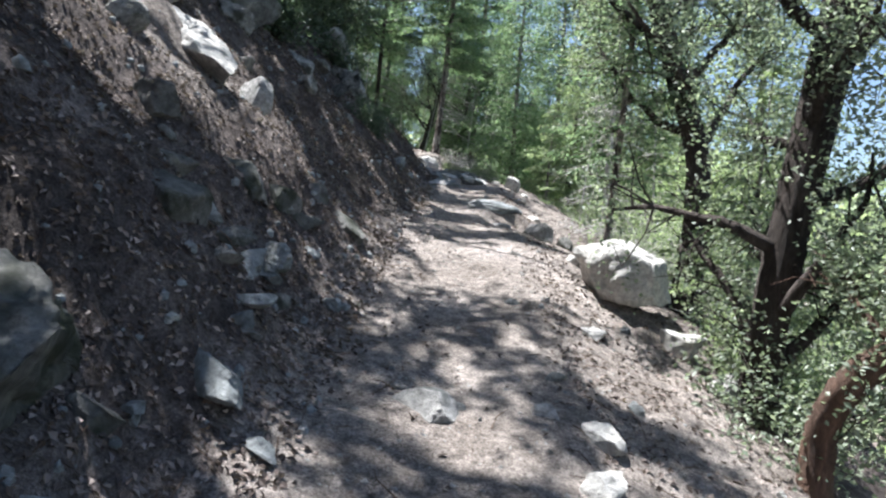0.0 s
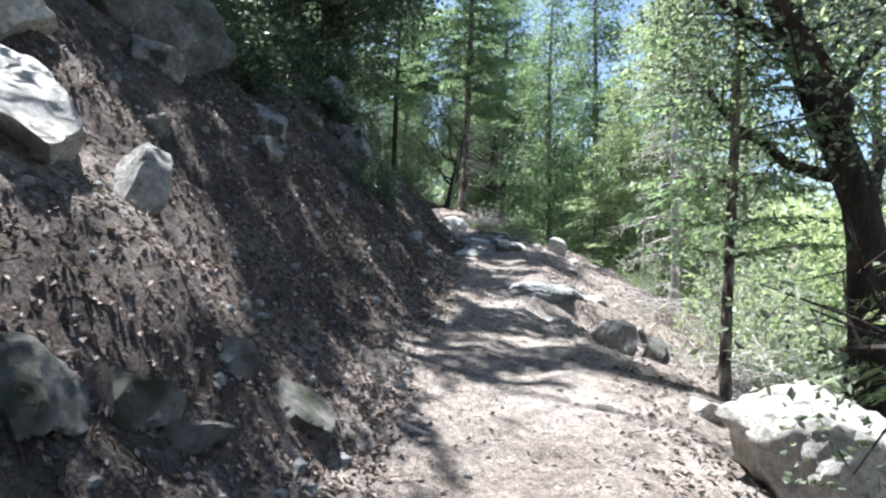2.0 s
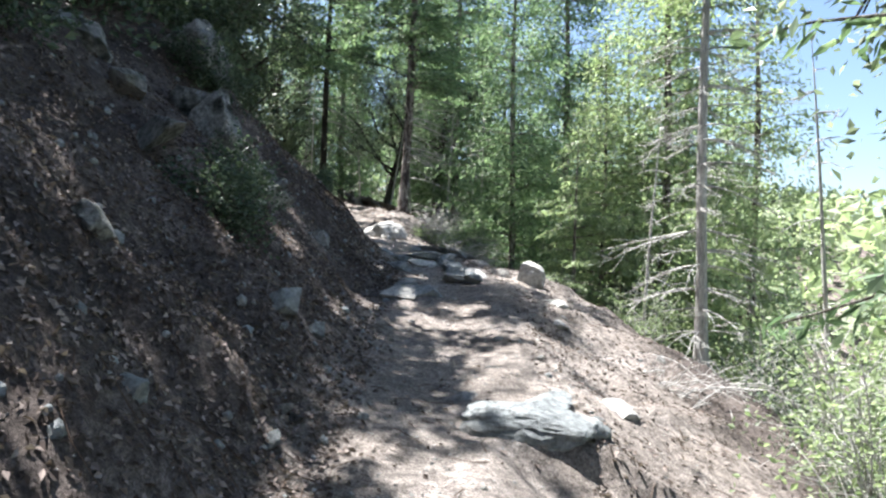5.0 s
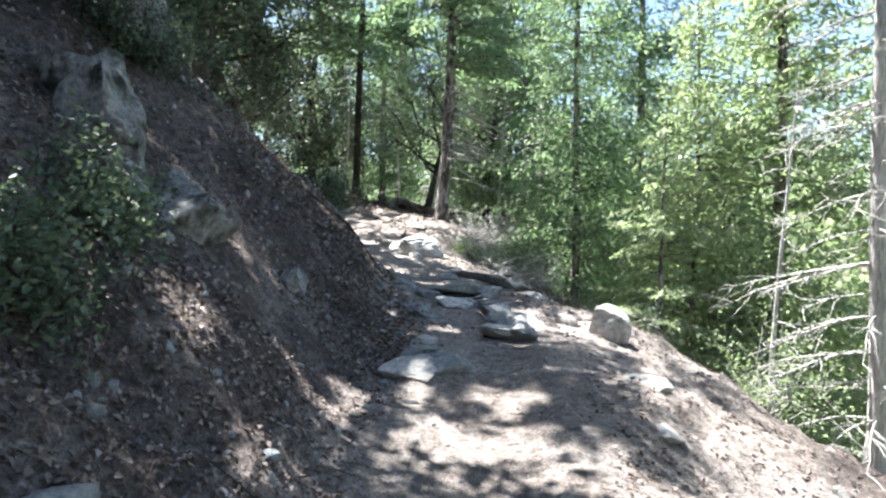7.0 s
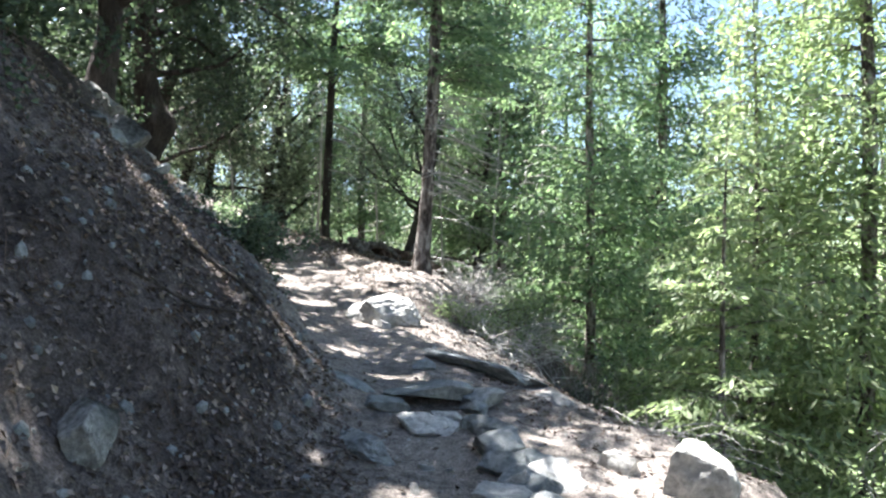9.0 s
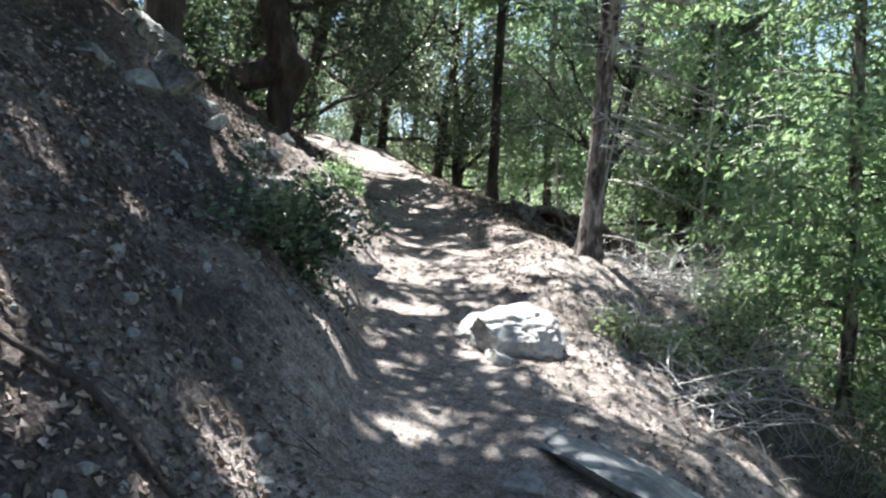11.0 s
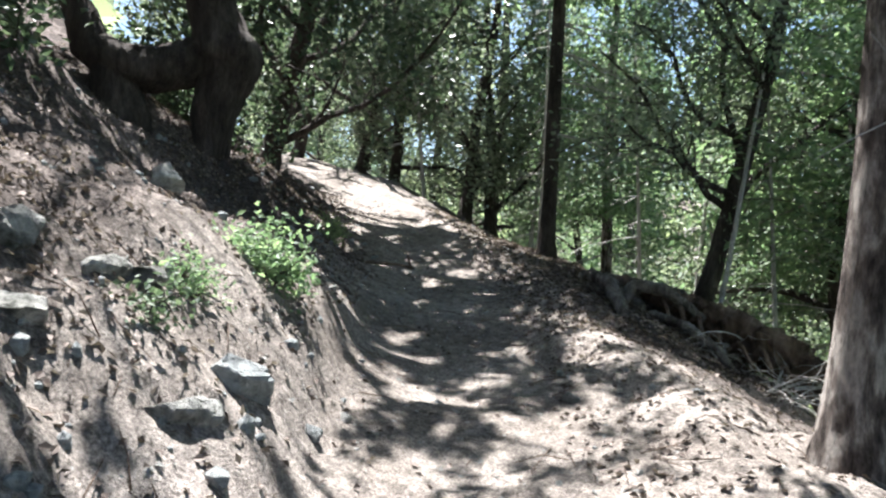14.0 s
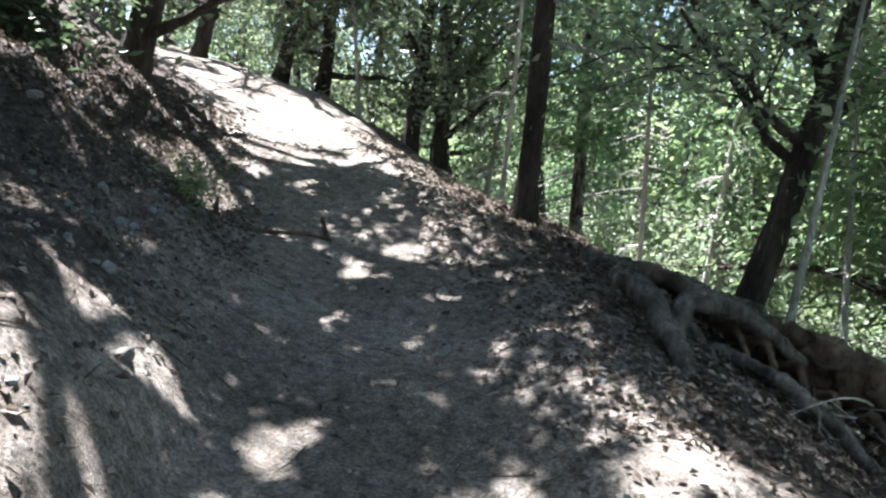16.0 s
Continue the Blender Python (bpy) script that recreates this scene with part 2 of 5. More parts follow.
# ---- the ground ----
# centre line of the trail: x, y, z of the tread
CENTRE = np.array([(0.3, -60, -9.0), (0.15, -20, -3.1), (0.1, -6, -1.0), (0.1, 0, 0.0), (0.08, 2.7, 0.47), (0.12, 5.0, 0.86), (0.22, 7.4, 1.33),
                   (0.3, 10.0, 1.66), (0.32, 12.0, 1.89), (0.36, 13.6, 2.1), (0.4, 15.0, 2.32), (0.15, 16.2, 2.5), (-0.45, 17.7, 2.75),
                   (-1.1, 19.2, 2.98), (-1.9, 21.0, 3.28), (-2.85, 23.2, 3.6), (-3.65, 25.0, 3.9), (-4.9, 27.0, 4.55), (-6.2, 28.5, 5.15),
                   (-8.6, 30.6, 6.0), (-11.5, 32.3, 6.7), (-20, 36.0, 8.0), (-60, 50.0, 14.0)])


def dense_line(points, step=0.1):
    """A smooth line through the points, at even steps of chord length."""
    u = np.concatenate([[0], np.cumsum(np.linalg.norm(np.diff(points[:, :2], axis=0), axis=1))])
    m = np.gradient(points, u, axis=0)
    t = np.arange(0, u[-1], step)
    i = np.clip(np.searchsorted(u, t, side="right") - 1, 0, len(u) - 2)
    w = (u[i + 1] - u[i])[:, None]
    f = ((t - u[i]) / (u[i + 1] - u[i]))[:, None]
    return ((2 * f**3 - 3 * f**2 + 1) * points[i] + (f**3 - 2 * f**2 + f) * w * m[i] + (3 * f**2 - 2 * f**3) * points[i + 1] + (f**3 - f**2) * w * m[i + 1])


LINE = dense_line(CENTRE)
LINE_DIR = np.gradient(LINE[:, :2], axis=0)
LINE_DIR /= np.linalg.norm(LINE_DIR, axis=1)[:, None]


def hashed(ix, iy, seed):
    n = (ix * 374761393 + iy * 668265263 + seed * 974634777) & 0xFFFFFFFF
    n = ((n ^ (n >> 13)) * 1274126177) & 0xFFFFFFFF
    return ((n ^ (n >> 16)) & 0xFFFF) / 65535.0


def value_noise(x, y, seed=0):
    """Smooth noise from -1 to 1 over arrays."""
    ix, iy = np.floor(x).astype(np.int64), np.floor(y).astype(np.int64)
    fx, fy = x - ix, y - iy
    fx, fy = fx * fx * fx * (fx * (fx * 6 - 15) + 10), fy * fy * fy * (fy * (fy * 6 - 15) + 10)
    a, b, c, d = hashed(ix, iy, seed), hashed(ix + 1, iy, seed), hashed(ix, iy + 1, seed), hashed(ix + 1, iy + 1, seed)
    return 2 * ((a * (1 - fx) + b * fx) * (1 - fy) + (c * (1 - fx) + d * fx) * fy) - 1


def along(x, y):
    """Place on the trail nearest to x, y: the tread's height, the distance to its right, the distance along."""
    x, y = np.atleast_1d(np.asarray(x, float)), np.atleast_1d(np.asarray(y, float))
    zt, d, s = np.empty_like(x), np.empty_like(x), np.empty_like(x)
    for a in range(0, len(x), 4000):
        px, py = x[a:a + 4000], y[a:a + 4000]
        k = np.argmin((px[:, None] - LINE[None, :, 0]) ** 2 + (py[:, None] - LINE[None, :, 1]) ** 2, axis=1)
        ox, oy = px - LINE[k, 0], py - LINE[k, 1]
        side = LINE_DIR[k, 1] * ox - LINE_DIR[k, 0] * oy
        run = LINE_DIR[k, 0] * ox + LINE_DIR[k, 1] * oy
        zt[a:a + 4000] = LINE[k, 2] + np.clip(run, -0.1, 0.1) * 0.17
        d[a:a + 4000] = np.sign(side) * np.hypot(ox, oy)
        s[a:a + 4000] = k * 0.1 + np.clip(run, -0.1, 0.1)
    return zt, d, s


def ramp(v, a, b):
    f = np.clip((v - a) / (b - a), 0, 1)
    return f * f * (3 - 2 * f)


def soft(v, k):
    """A corner at v = 0, rounded over about k metres."""
    return 0.5 * (v + np.sqrt(v * v + k * k))


def height(x, y, fine=True):
    """The ground's height over arrays x, y."""
    x, y = np.atleast_1d(np.asarray(x, float)), np.atleast_1d(np.asarray(y, float))
    zt, d, s = along(x, y)
    wl = 0.52 + 0.14 * value_noise(s * 0.7, s * 0 + 3.3, 5) + 0.32 * np.exp(-((s - 74.2) / 1.1) ** 2) + 0.3 * np.exp(-((s - 62.0) / 0.7) ** 2) + 0.6 * ramp(s, 85.2, 88.0)
    wl = wl + 0.17 * ramp(s, 60.5, 62.0) * (1 - ramp(s, 75.5, 77))
    wr = 0.85 + 0.2 * value_noise(s * 0.6, s * 0 + 9.1, 6)
    wr = wr + 0.6 * ramp(s, 79.5, 82) * (1 - ramp(s, 87.5, 90))
    up, down = soft(-d - wl, 0.22), soft(d - wr, 0.35)
    up = up * (1 - 0.32 * ramp(s, 85.0, 88.0))
    z = zt + 1.06 * up - 0.14 * soft(up - 1.2, 0.5) - 0.2 * soft(up - 7, 3) - 0.25 * soft(up - 40, 10)
    z -= 0.36 * down + 0.34 * soft(down - 1.3, 1) - 0.3 * soft(down - 22, 8) - 0.75 * soft(down - 45, 14) + 0.3 * soft(down - 130, 30) + 0.25 * soft(down - 190, 30)
    # the bank flattens behind the crooked oak, the far tread is a trough between a cut bank and an outer berm
    z -= 0.55 * np.exp(-((x + 4.7) / 1.0) ** 2 - ((y - 22.1) / 1.4) ** 2)
    z -= 0.55 * soft(up - 1.7, 0.5) * ramp(s, 83.0, 85.5) * (1 - ramp(s, 97, 102))
    z += 0.12 * ramp(s, 79, 81.5) * (1 - ramp(s, 88, 91))
    z += 0.12 * ramp(d, 0.4, 1.2) * (1 - ramp(d, 2.6, 4.0)) * ramp(s, 79, 81) * (1 - ramp(s, 87, 89))
    z += 0.18 * ramp(-d, 0.42, 0.64) * (1 - ramp(-d, 0.9, 2.2)) * ramp(s, 77, 78.5) * (1 - ramp(s, 83.5, 85))
    z += 0.04 - 0.03 * np.exp(-(d / 0.3) ** 2)
    bank = ramp(-d, 0.4, 1.2) + 0.7 * ramp(d, 0.6, 1.4)
    far = ramp(np.abs(d), 12, 60)
    z += bank * (0.16 * value_noise(x * 0.55, y * 0.55, 1) + 0.3 * ramp(np.abs(d), 2, 6) * value_noise(x * 0.23, y * 0.23, 2))
    z += far * (6 * value_noise(x * 0.02, y * 0.02, 11) + 2 * value_noise(x * 0.06, y * 0.06, 12))
    z += ramp(-d, 0.5, 1.1) * 0.09 * value_noise(s * 2.0, d * 0.45, 8)
    # the step below the ledge
    z -= 0.17 * ramp(d, 0.1, 0.5) * (1 - ramp(d, 1.5, 2.2)) * ramp(s, 68.2, 68.9) * (1 - ramp(s, 70.28, 70.42))
    if fine:
        z += (0.024 + 0.065 * bank) * value_noise(x * 2.1, y * 2.1, 3) + (0.013 + 0.034 * bank) * value_noise(x * 5.3, y * 5.3, 4)
        z += (0.007 + 0.014 * bank) * value_noise(x * 12.1, y * 12.1, 7)
    return z


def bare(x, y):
    """How far the bank is pale: sunlight painted into its soil above the boulder, and bare dirt along the trough."""
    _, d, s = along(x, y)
    # sunlight on the upper bank, painted as a band of pale soil
    sun_band = np.exp(-((x + 2.2 - 0.35 * (y - 5.5)) / 0.6) ** 2 - ((y - 5.5) / 0.75) ** 2)
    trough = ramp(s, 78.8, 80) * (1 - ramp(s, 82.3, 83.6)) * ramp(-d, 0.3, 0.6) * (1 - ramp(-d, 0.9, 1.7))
    return np.clip(1.3 * sun_band + 0.9 * trough, 0, 1)


def spaced(low, high, step, reach):
    """Even lines from low to high, then wider and wider ones out to the reach."""
    out = list(np.arange(low, high, step))
    a, s = low, step
    while a > -reach:
        s *= 1.18
        a -= s
        out.insert(0, a)
    b, s = out[-1], step
    while b < reach:
        s *= 1.18
        b += s
        out.append(b)
    return np.array(out)


gx, gy = spaced(-8.0, 3.6, 0.068, 450), spaced(-2.0, 31.0, 0.075, 450)
GX, GY = np.meshgrid(gx, gy)
gz = height(GX.ravel(), GY.ravel())
_, gd, gs = along(GX.ravel(), GY.ravel())
nx, ny = len(gx), len(gy)
ii, jj = np.meshgrid(np.arange(ny - 1), np.arange(nx - 1), indexing="ij")
q = ii * nx + jj
gme = mesh_of("ground", np.stack([GX.ravel(), GY.ravel(), gz], 1), np.stack([q, q + 1, q + nx + 1, q + nx], -1).reshape(-1, 4), SOIL, True)
# worn tread and shoulder, paled further on the right and the bank for sun
worn = gme.attributes.new("worn", "FLOAT", "POINT")
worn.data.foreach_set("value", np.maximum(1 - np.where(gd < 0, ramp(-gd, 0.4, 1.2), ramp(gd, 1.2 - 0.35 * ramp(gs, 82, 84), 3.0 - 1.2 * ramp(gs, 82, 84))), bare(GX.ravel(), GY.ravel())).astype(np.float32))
ground = tagged(new("ground", gme), "dusty pale dirt trail cut across a steep brown slope", "ground", kind="structure")


def on_ground(x, y, fine=True):
    return float(height(x, y, fine)[0])

# ---- rocks ----


def rock_mesh(name, size, seed, mat, cuts=14, level=4, roughness=0.12, ridge=0.8):
    """A boulder: a ball cut by random planes into facets, then cracked, worn and pitted."""
    rng = np.random.default_rng(seed)
    bm = bmesh.new()
    bmesh.ops.create_icosphere(bm, subdivisions=level, radius=1.0)
    co = np.array([v.co[:] for v in bm.verts])
    co = np.sign(co) * np.abs(co) ** 0.75
    for _ in range(cuts):
        n = rng.normal(0, 1, 3)
        n /= np.linalg.norm(n)
        over = np.maximum(co @ n - rng.uniform(0.42, 0.85), 0)
        co -= over[:, None] * n * 0.96
    off = rng.uniform(0, 100, 3)
    for v, c in zip(bm.verts, co):
        p = Vector(c) + Vector(off)
        r = roughness * noise.noise(p * 1.6) + roughness * 0.6 * noise.noise(p * 4.0) + roughness * 0.4 * noise.noise(p * 9.0)
        r -= roughness * ridge * max(0.0, 0.25 - abs(noise.noise(p * 2.3 + Vector((7, 3, 1))))) * 2
        v.co = c * (1 + r) * np.array(size)
    bm.normal_update()
    me = bpy.data.meshes.new(name)
    bm.to_mesh(me)
    bm.free()
    me.materials.append(mat)
    for p in me.polygons:
        p.use_smooth = True
    me.set_sharp_from_angle(angle=radians(24))
    return me


def rock(name, x, y, size, turn, mat, label, seed, sink=0.35, lift=None, tilt=(0, 0), cuts=16, level=5, group="", roughness=0.1):
    """A rock bedded in the ground at x, y; size: its half lengths; lift: the height of the ground that it lies in."""
    ob = new(name, rock_mesh(name, size, seed, mat, max(cuts, 12) if cuts > 6 else cuts, level if max(size) > 0.3 else 4, roughness))
    slope = on_ground(x - 0.3, y, False) - on_ground(x + 0.3, y, False)
    z = on_ground(x, y, False) if lift is None else min(lift, on_ground(x, y, False) + 0.12)
    ob.matrix_world = pose(x, y, z + size[2] * (0.85 - 2 * max(sink, 0.4) - (0.28 if slope > 0.3 else 0)), tilt[0], tilt[1] + (18 if slope > 0.3 else 0), turn)
    return tagged(ob, label, "rock", group)


edge_boulder = rock("boulder", 1.68, 6.3, (0.47, 0.44, 0.44), 25, PALE_ROCK, "large pale granite boulder beside the trail edge", 3, 0.42, 1.05, (8, -12), 8, 5)
edge_boulder.location.z += 0.09
rock("rock", 1.12, 5.0, (0.17, 0.13, 0.09), 30, PALE_ROCK, "small pale stone at the boulder's foot", 4, 0.3)
rock("rock", 1.95, 5.6, (0.3, 0.26, 0.2), 70, PALE_ROCK, "pale broken rock on the slope below the boulder", 5, 0.4)
rock("rock", 2.2, 5.1, (0.34, 0.3, 0.3), 10, GRANITE, "grey rock under the oak trunk", 6, 0.4)
rock("rock", 2.75, 3.7, (0.34, 0.3, 0.24), 40, PALE_ROCK, "pale rock below the trail", 61, 0.45)
ledge = rock("ledge_rock", -1.42, 2.2, (0.45, 0.72, 0.52), 8, MOSSY_ROCK, "large overhanging grey ledge rock jutting from the bank", 8, 0.4, None, (4, -8), 22, 5, "", 0.2)
ledge.location.z = 0.8
rock("rock", 0.02, 3.22, (0.2, 0.16, 0.12), 20, GRANITE, "grey angular rock lying in the tread", 82, 0.42)
rock("rock", 0.56, 3.36, (0.13, 0.1, 0.08), 60, GRANITE, "grey angular rock lying in the tread", 83, 0.4)
rock("rock", 0.84, 3.2, (0.16, 0.11, 0.1), 120, PALE_ROCK, "pale angular rock on the tread", 84, 0.4)
rock("rock", 0.72, 2.75, (0.14, 0.12, 0.08), 10, PALE_ROCK, "pale broken rock on the tread", 85, 0.42)
rock("rock", -1.28, 3.3, (0.2, 0.28, 0.17), 20, MOSSY_ROCK, "dark rock behind the ledge in the bank", 9, 0.42)
rock("rock", -0.86, 2.75, (0.13, 0.3, 0.1), 28, BLUE_ROCK, "long grey slab sloping down the bank", 10, 0.35, None, (0, 30))
rock("rock", -0.62, 2.62, (0.08, 0.17, 0.06), 30, BLUE_ROCK, "narrow grey slab on the bank's foot", 11, 0.3, None, (0, 25))
rock("rock", -1.0, 4.25, (0.12, 0.32, 0.12), 30, BLUE_ROCK, "long grey slab sloping down the bank", 12, 0.35, None, (0, 35))
rock("rock", -0.66, 4.42, (0.1, 0.2, 0.11), 22, BLUE_ROCK, "upright grey slab at the bank's foot", 13, 0.35, None, (0, 30))
rock("rock", -0.78, 5.78, (0.21, 0.17, 0.19), 15, MOSSY_ROCK, "dark blocky rock protruding from the bank", 14, 0.4)
rock("rock", -1.02, 5.62, (0.18, 0.16, 0.17), 60, MOSSY_ROCK, "dark blocky rock in the bank", 15, 0.4)
rock("mossy_rock", -1.36, 4.75, (0.3, 0.26, 0.2), 0, MOSSY_ROCK, "mossy overhanging rock with a shaded hollow", 16, 0.42, None, (0, 0), 16, 5)
rock("mossy_rock", -1.8, 4.35, (0.24, 0.3, 0.16), 30, MOSSY_ROCK, "mossy dark rock in the bank", 17, 0.44, None, (0, 0), 16, 5)
rock("slab_rock", -2.2, 5.95, (0.42, 0.85, 0.4), 42, PALE_ROCK, "pale sunlit slab of rock running down the bank", 18, 0.4, None, (0, 22), 14, 5)
rock("rock", -1.82, 6.25, (0.22, 0.28, 0.24), 42, GRANITE, "pale broken end of the sunlit slab", 118, 0.4)
rock("rock", -1.2, 5.1, (0.2, 0.26, 0.16), 30, MOSSY_ROCK, "dark rock beneath the mossy one", 119, 0.4)
rock("rock", -1.5, 3.75, (0.18, 0.22, 0.13), 10, MOSSY_ROCK, "dark mossy rock in the bank", 120, 0.42)
rock("rock", -2.6, 8.0, (0.3, 0.42, 0.22), 30, LICHEN_ROCK, "grey rock on the shaded upper bank", 122, 0.42)
rock("rock", -2.2, 7.3, (0.2, 0.34, 0.14), 35, LICHEN_ROCK, "flat grey rock on the upper bank", 123, 0.42)
rock("slab_rock", -2.75, 6.6, (0.3, 0.6, 0.28), 35, PALE_ROCK, "pale rock above the sunlit slab", 19, 0.4, None, (0, 20))
rock("rock", -2.35, 4.9, (0.22, 0.3, 0.2), 20, LICHEN_ROCK, "grey rock on the upper bank", 20, 0.4)
rock("outcrop", -3.1, 8.8, (0.8, 1.0, 0.75), 15, MOSSY_ROCK, "dark shaded outcrop high on the bank", 21, 0.4, None, (0, 15), 10, 5)
rock("outcrop", -2.2, 9.6, (0.3, 0.5, 0.28), 30, LICHEN_ROCK, "grey rock rib in the dark bank", 22, 0.4, None, (0, 25))
rock("rock", -1.75, 8.3, (0.2, 0.36, 0.16), 35, LICHEN_ROCK, "grey rock lying along the bank", 23, 0.4, None, (0, 25))
rock("rock", -1.55, 10.2, (0.16, 0.34, 0.14), 30, LICHEN_ROCK, "grey rock lying along the bank", 24, 0.4, None, (0, 25))
# the ledge that holds the tread's outer edge
rock("ledge_rock", 0.82, 10.62, (0.5, 0.26, 0.16), -8, BLUE_ROCK, "flat grey ledge rock holding the trail edge", 25, 0.52, None, (0, 3), 14, 5)
rock("ledge_rock", 1.3, 9.15, (0.24, 0.2, 0.22), 30, GRANITE, "grey block on the trail edge", 26, 0.4, 1.42)
rock("ledge_rock", 1.55, 8.95, (0.17, 0.16, 0.22), 70, MOSSY_ROCK, "dark upright block on the trail edge", 27, 0.4, 1.38)
rock("rock", 1.32, 8.55, (0.16, 0.12, 0.1), 5, PALE_ROCK, "pale stone below the ledge", 28, 0.35)
rock("rock", 1.6, 8.3, (0.13, 0.1, 0.09), 45, PALE_ROCK, "pale stone below the ledge", 29, 0.35)
rock("rock", 1.35, 6.95, (0.26, 0.22, 0.14), 45, PALE_ROCK, "pale half-buried rock on the trail edge", 30, 0.45)
rock("rock", 1.7, 7.05, (0.18, 0.14, 0.1), 5, PALE_ROCK, "pale stone on the trail edge", 31, 0.4)
rock("rock", 0.75, 9.8, (0.3, 0.15, 0.1), -15, GRANITE, "grey step stone across the trail", 32, 0.5)
rock("rock", 0.86, 11.05, (0.26, 0.2, 0.09), 10, BLUE_ROCK, "dark grey rock set in the trail edge", 33, 0.52)
rock("rock", 1.45, 11.5, (0.18, 0.24, 0.08), 20, PALE_ROCK, "pale sunlit rock on the trail edge", 34, 0.6)
rock("rock", 0.36, 11.1, (0.13, 0.1, 0.07), 0, GRANITE, "grey stone bedded in the trail", 35, 0.45)
# the middle of the walk
rock("rock", -0.78, 11.15, (0.13, 0.15, 0.15), 20, BLUE_ROCK, "grey blocky rock in the bank", 36, 0.4, 2.36, (0, 20))
rock("rock", -0.6, 11.35, (0.08, 0.1, 0.08), 50, BLUE_ROCK, "small grey rock beside the block", 37, 0.4)
rock("rock", -0.95, 9.3, (0.12, 0.16, 0.12), 20, BLUE_ROCK, "grey rock in the bank", 38, 0.4)
rock("slab_rock", -2.0, 12.1, (0.16, 0.62, 0.24), 28, LICHEN_ROCK, "leaning grey slab with a dark hollow beneath", 39, 0.35, 3.66, (0, 30), 8, 5)
rock("slab_rock", -2.35, 12.5, (0.24, 0.26, 0.14), 10, LICHEN_ROCK, "flat grey rock on top of the slab", 40, 0.35, 4.1)
rock("rock", -2.22, 13.75, (0.36, 0.42, 0.34), 30, LICHEN_ROCK, "rounded grey rock high on the bank", 41, 0.4, 4.1, (0, 15), 8, 5)
rock("rock", -3.1, 13.0, (0.36, 0.4, 0.36), 60, LICHEN_ROCK, "grey rock in the dark upper bank", 42, 0.4, None, (0, 15))
rock("lichen_rock", -1.52, 13.5, (0.32, 0.46, 0.4), 18, LICHEN_ROCK, "rough lichen-covered rock jutting over the bank", 43, 0.4, None, (0, 0), 20, 5, "", 0.22)
high_rock = rock("lichen_rock", -1.95, 13.4, (0.42, 0.5, 0.55), 70, LICHEN_ROCK, "rough lichen-covered rock stacked on the bank", 143, 0.4, None, (0, 0), 20, 5, "", 0.18)
high_rock.location.z += 0.15
rock("lichen_rock", -1.66, 13.0, (0.3, 0.36, 0.36), 40, LICHEN_ROCK, "rough lichen-covered rock jutting over the bank", 44, 0.4, None, (0, 0), 20, 5, "", 0.22)
rock("outcrop", -2.9, 15.3, (0.5, 0.7, 0.6), 10, LICHEN_ROCK, "grey outcrop in the shade of the oaks", 45, 0.4, None, (0, 15), 9, 5)
rock("rock", -1.05, 14.55, (0.13, 0.2, 0.11), 15, LICHEN_ROCK, "grey rock half buried in litter", 46, 0.4)
for cx, cy, seed in ((0.0, 14.7, 400), (0.58, 15.7, 420), (0.25, 16.4, 440)):
    shards = np.random.default_rng(seed)
    for n in range(8):
        a, b = shards.normal(0, 0.16), shards.normal(0, 0.24)
        k = shards.uniform(0.09, 0.2)
        rock("slab_rock", cx + a, cy + b, (k, k * 1.35, k * 0.62), shards.uniform(0, 180), BLUE_ROCK if n % 3 else PALE_ROCK, "blue-grey shard of bedrock breaking through the trail", seed + n, 0.42, None, (shards.uniform(-22, 5), shards.uniform(-8, 14)), 14, 4, "bedrock shards in the trail")
rock("slab_rock", 0.12, 16.9, (0.4, 0.3, 0.1), 20, BLUE_ROCK, "worn bedrock ledge across the trail", 49, 0.5, 2.62)
rock("slab_rock", -0.28, 15.9, (0.16, 0.4, 0.1), 20, BLUE_ROCK, "worn bedrock beside the trail", 50, 0.5)
rock("white_rock", 1.42, 15.72, (0.2, 0.24, 0.22), 20, PALE_ROCK, "white angular rock on the trail edge", 51, 0.35, 2.33, (10, 0), 8, 5)
rock("rock", 1.12, 15.95, (0.15, 0.17, 0.13), 60, PALE_ROCK, "pale stone beside the white rock", 52, 0.35, 2.36)
rock("rock", 1.5, 14.5, (0.2, 0.26, 0.08), 20, GRANITE, "grey stone on the trail edge", 53, 0.45)
rock("rock", 1.45, 13.7, (0.14, 0.2, 0.07), 20, GRANITE, "grey stone on the trail edge", 54, 0.45)
rock("rock", 0.9, 17.3, (0.2, 0.34, 0.14), 25, GRANITE, "grey stone on the outer edge", 55, 0.45)
# the narrow part
rock("boulder", -0.74, 19.68, (0.44, 0.46, 0.25), 25, PALE_ROCK, "smooth white boulder bedded in the trail edge", 56, 0.47, None, (0, 0), 5, 5, "", 0.1)
rock("rock", -0.62, 19.15, (0.11, 0.12, 0.09), 25, PALE_ROCK, "small white stone below the boulder", 57, 0.4)
rock("ledge_rock", 0.22, 18.1, (0.55, 0.85, 0.12), 30, BLUE_ROCK, "dark bedrock ledge on the outer side", 58, 0.55, None, (0, 19), 16, 5)
rock("rock", -0.08, 17.6, (0.1, 0.13, 0.09), 30, BLUE_ROCK, "broken grey stone by the ledge", 59, 0.4)
rock("slab_rock", -1.32, 17.95, (0.1, 0.32, 0.16), 24, BLUE_ROCK, "blue-grey slab showing through the bank", 60, 0.45, 3.05, (0, 35))
rock("slab_rock", -0.62, 16.75, (0.3, 0.2, 0.1), 10, BLUE_ROCK, "cracked grey bedrock in the tread", 62, 0.5)
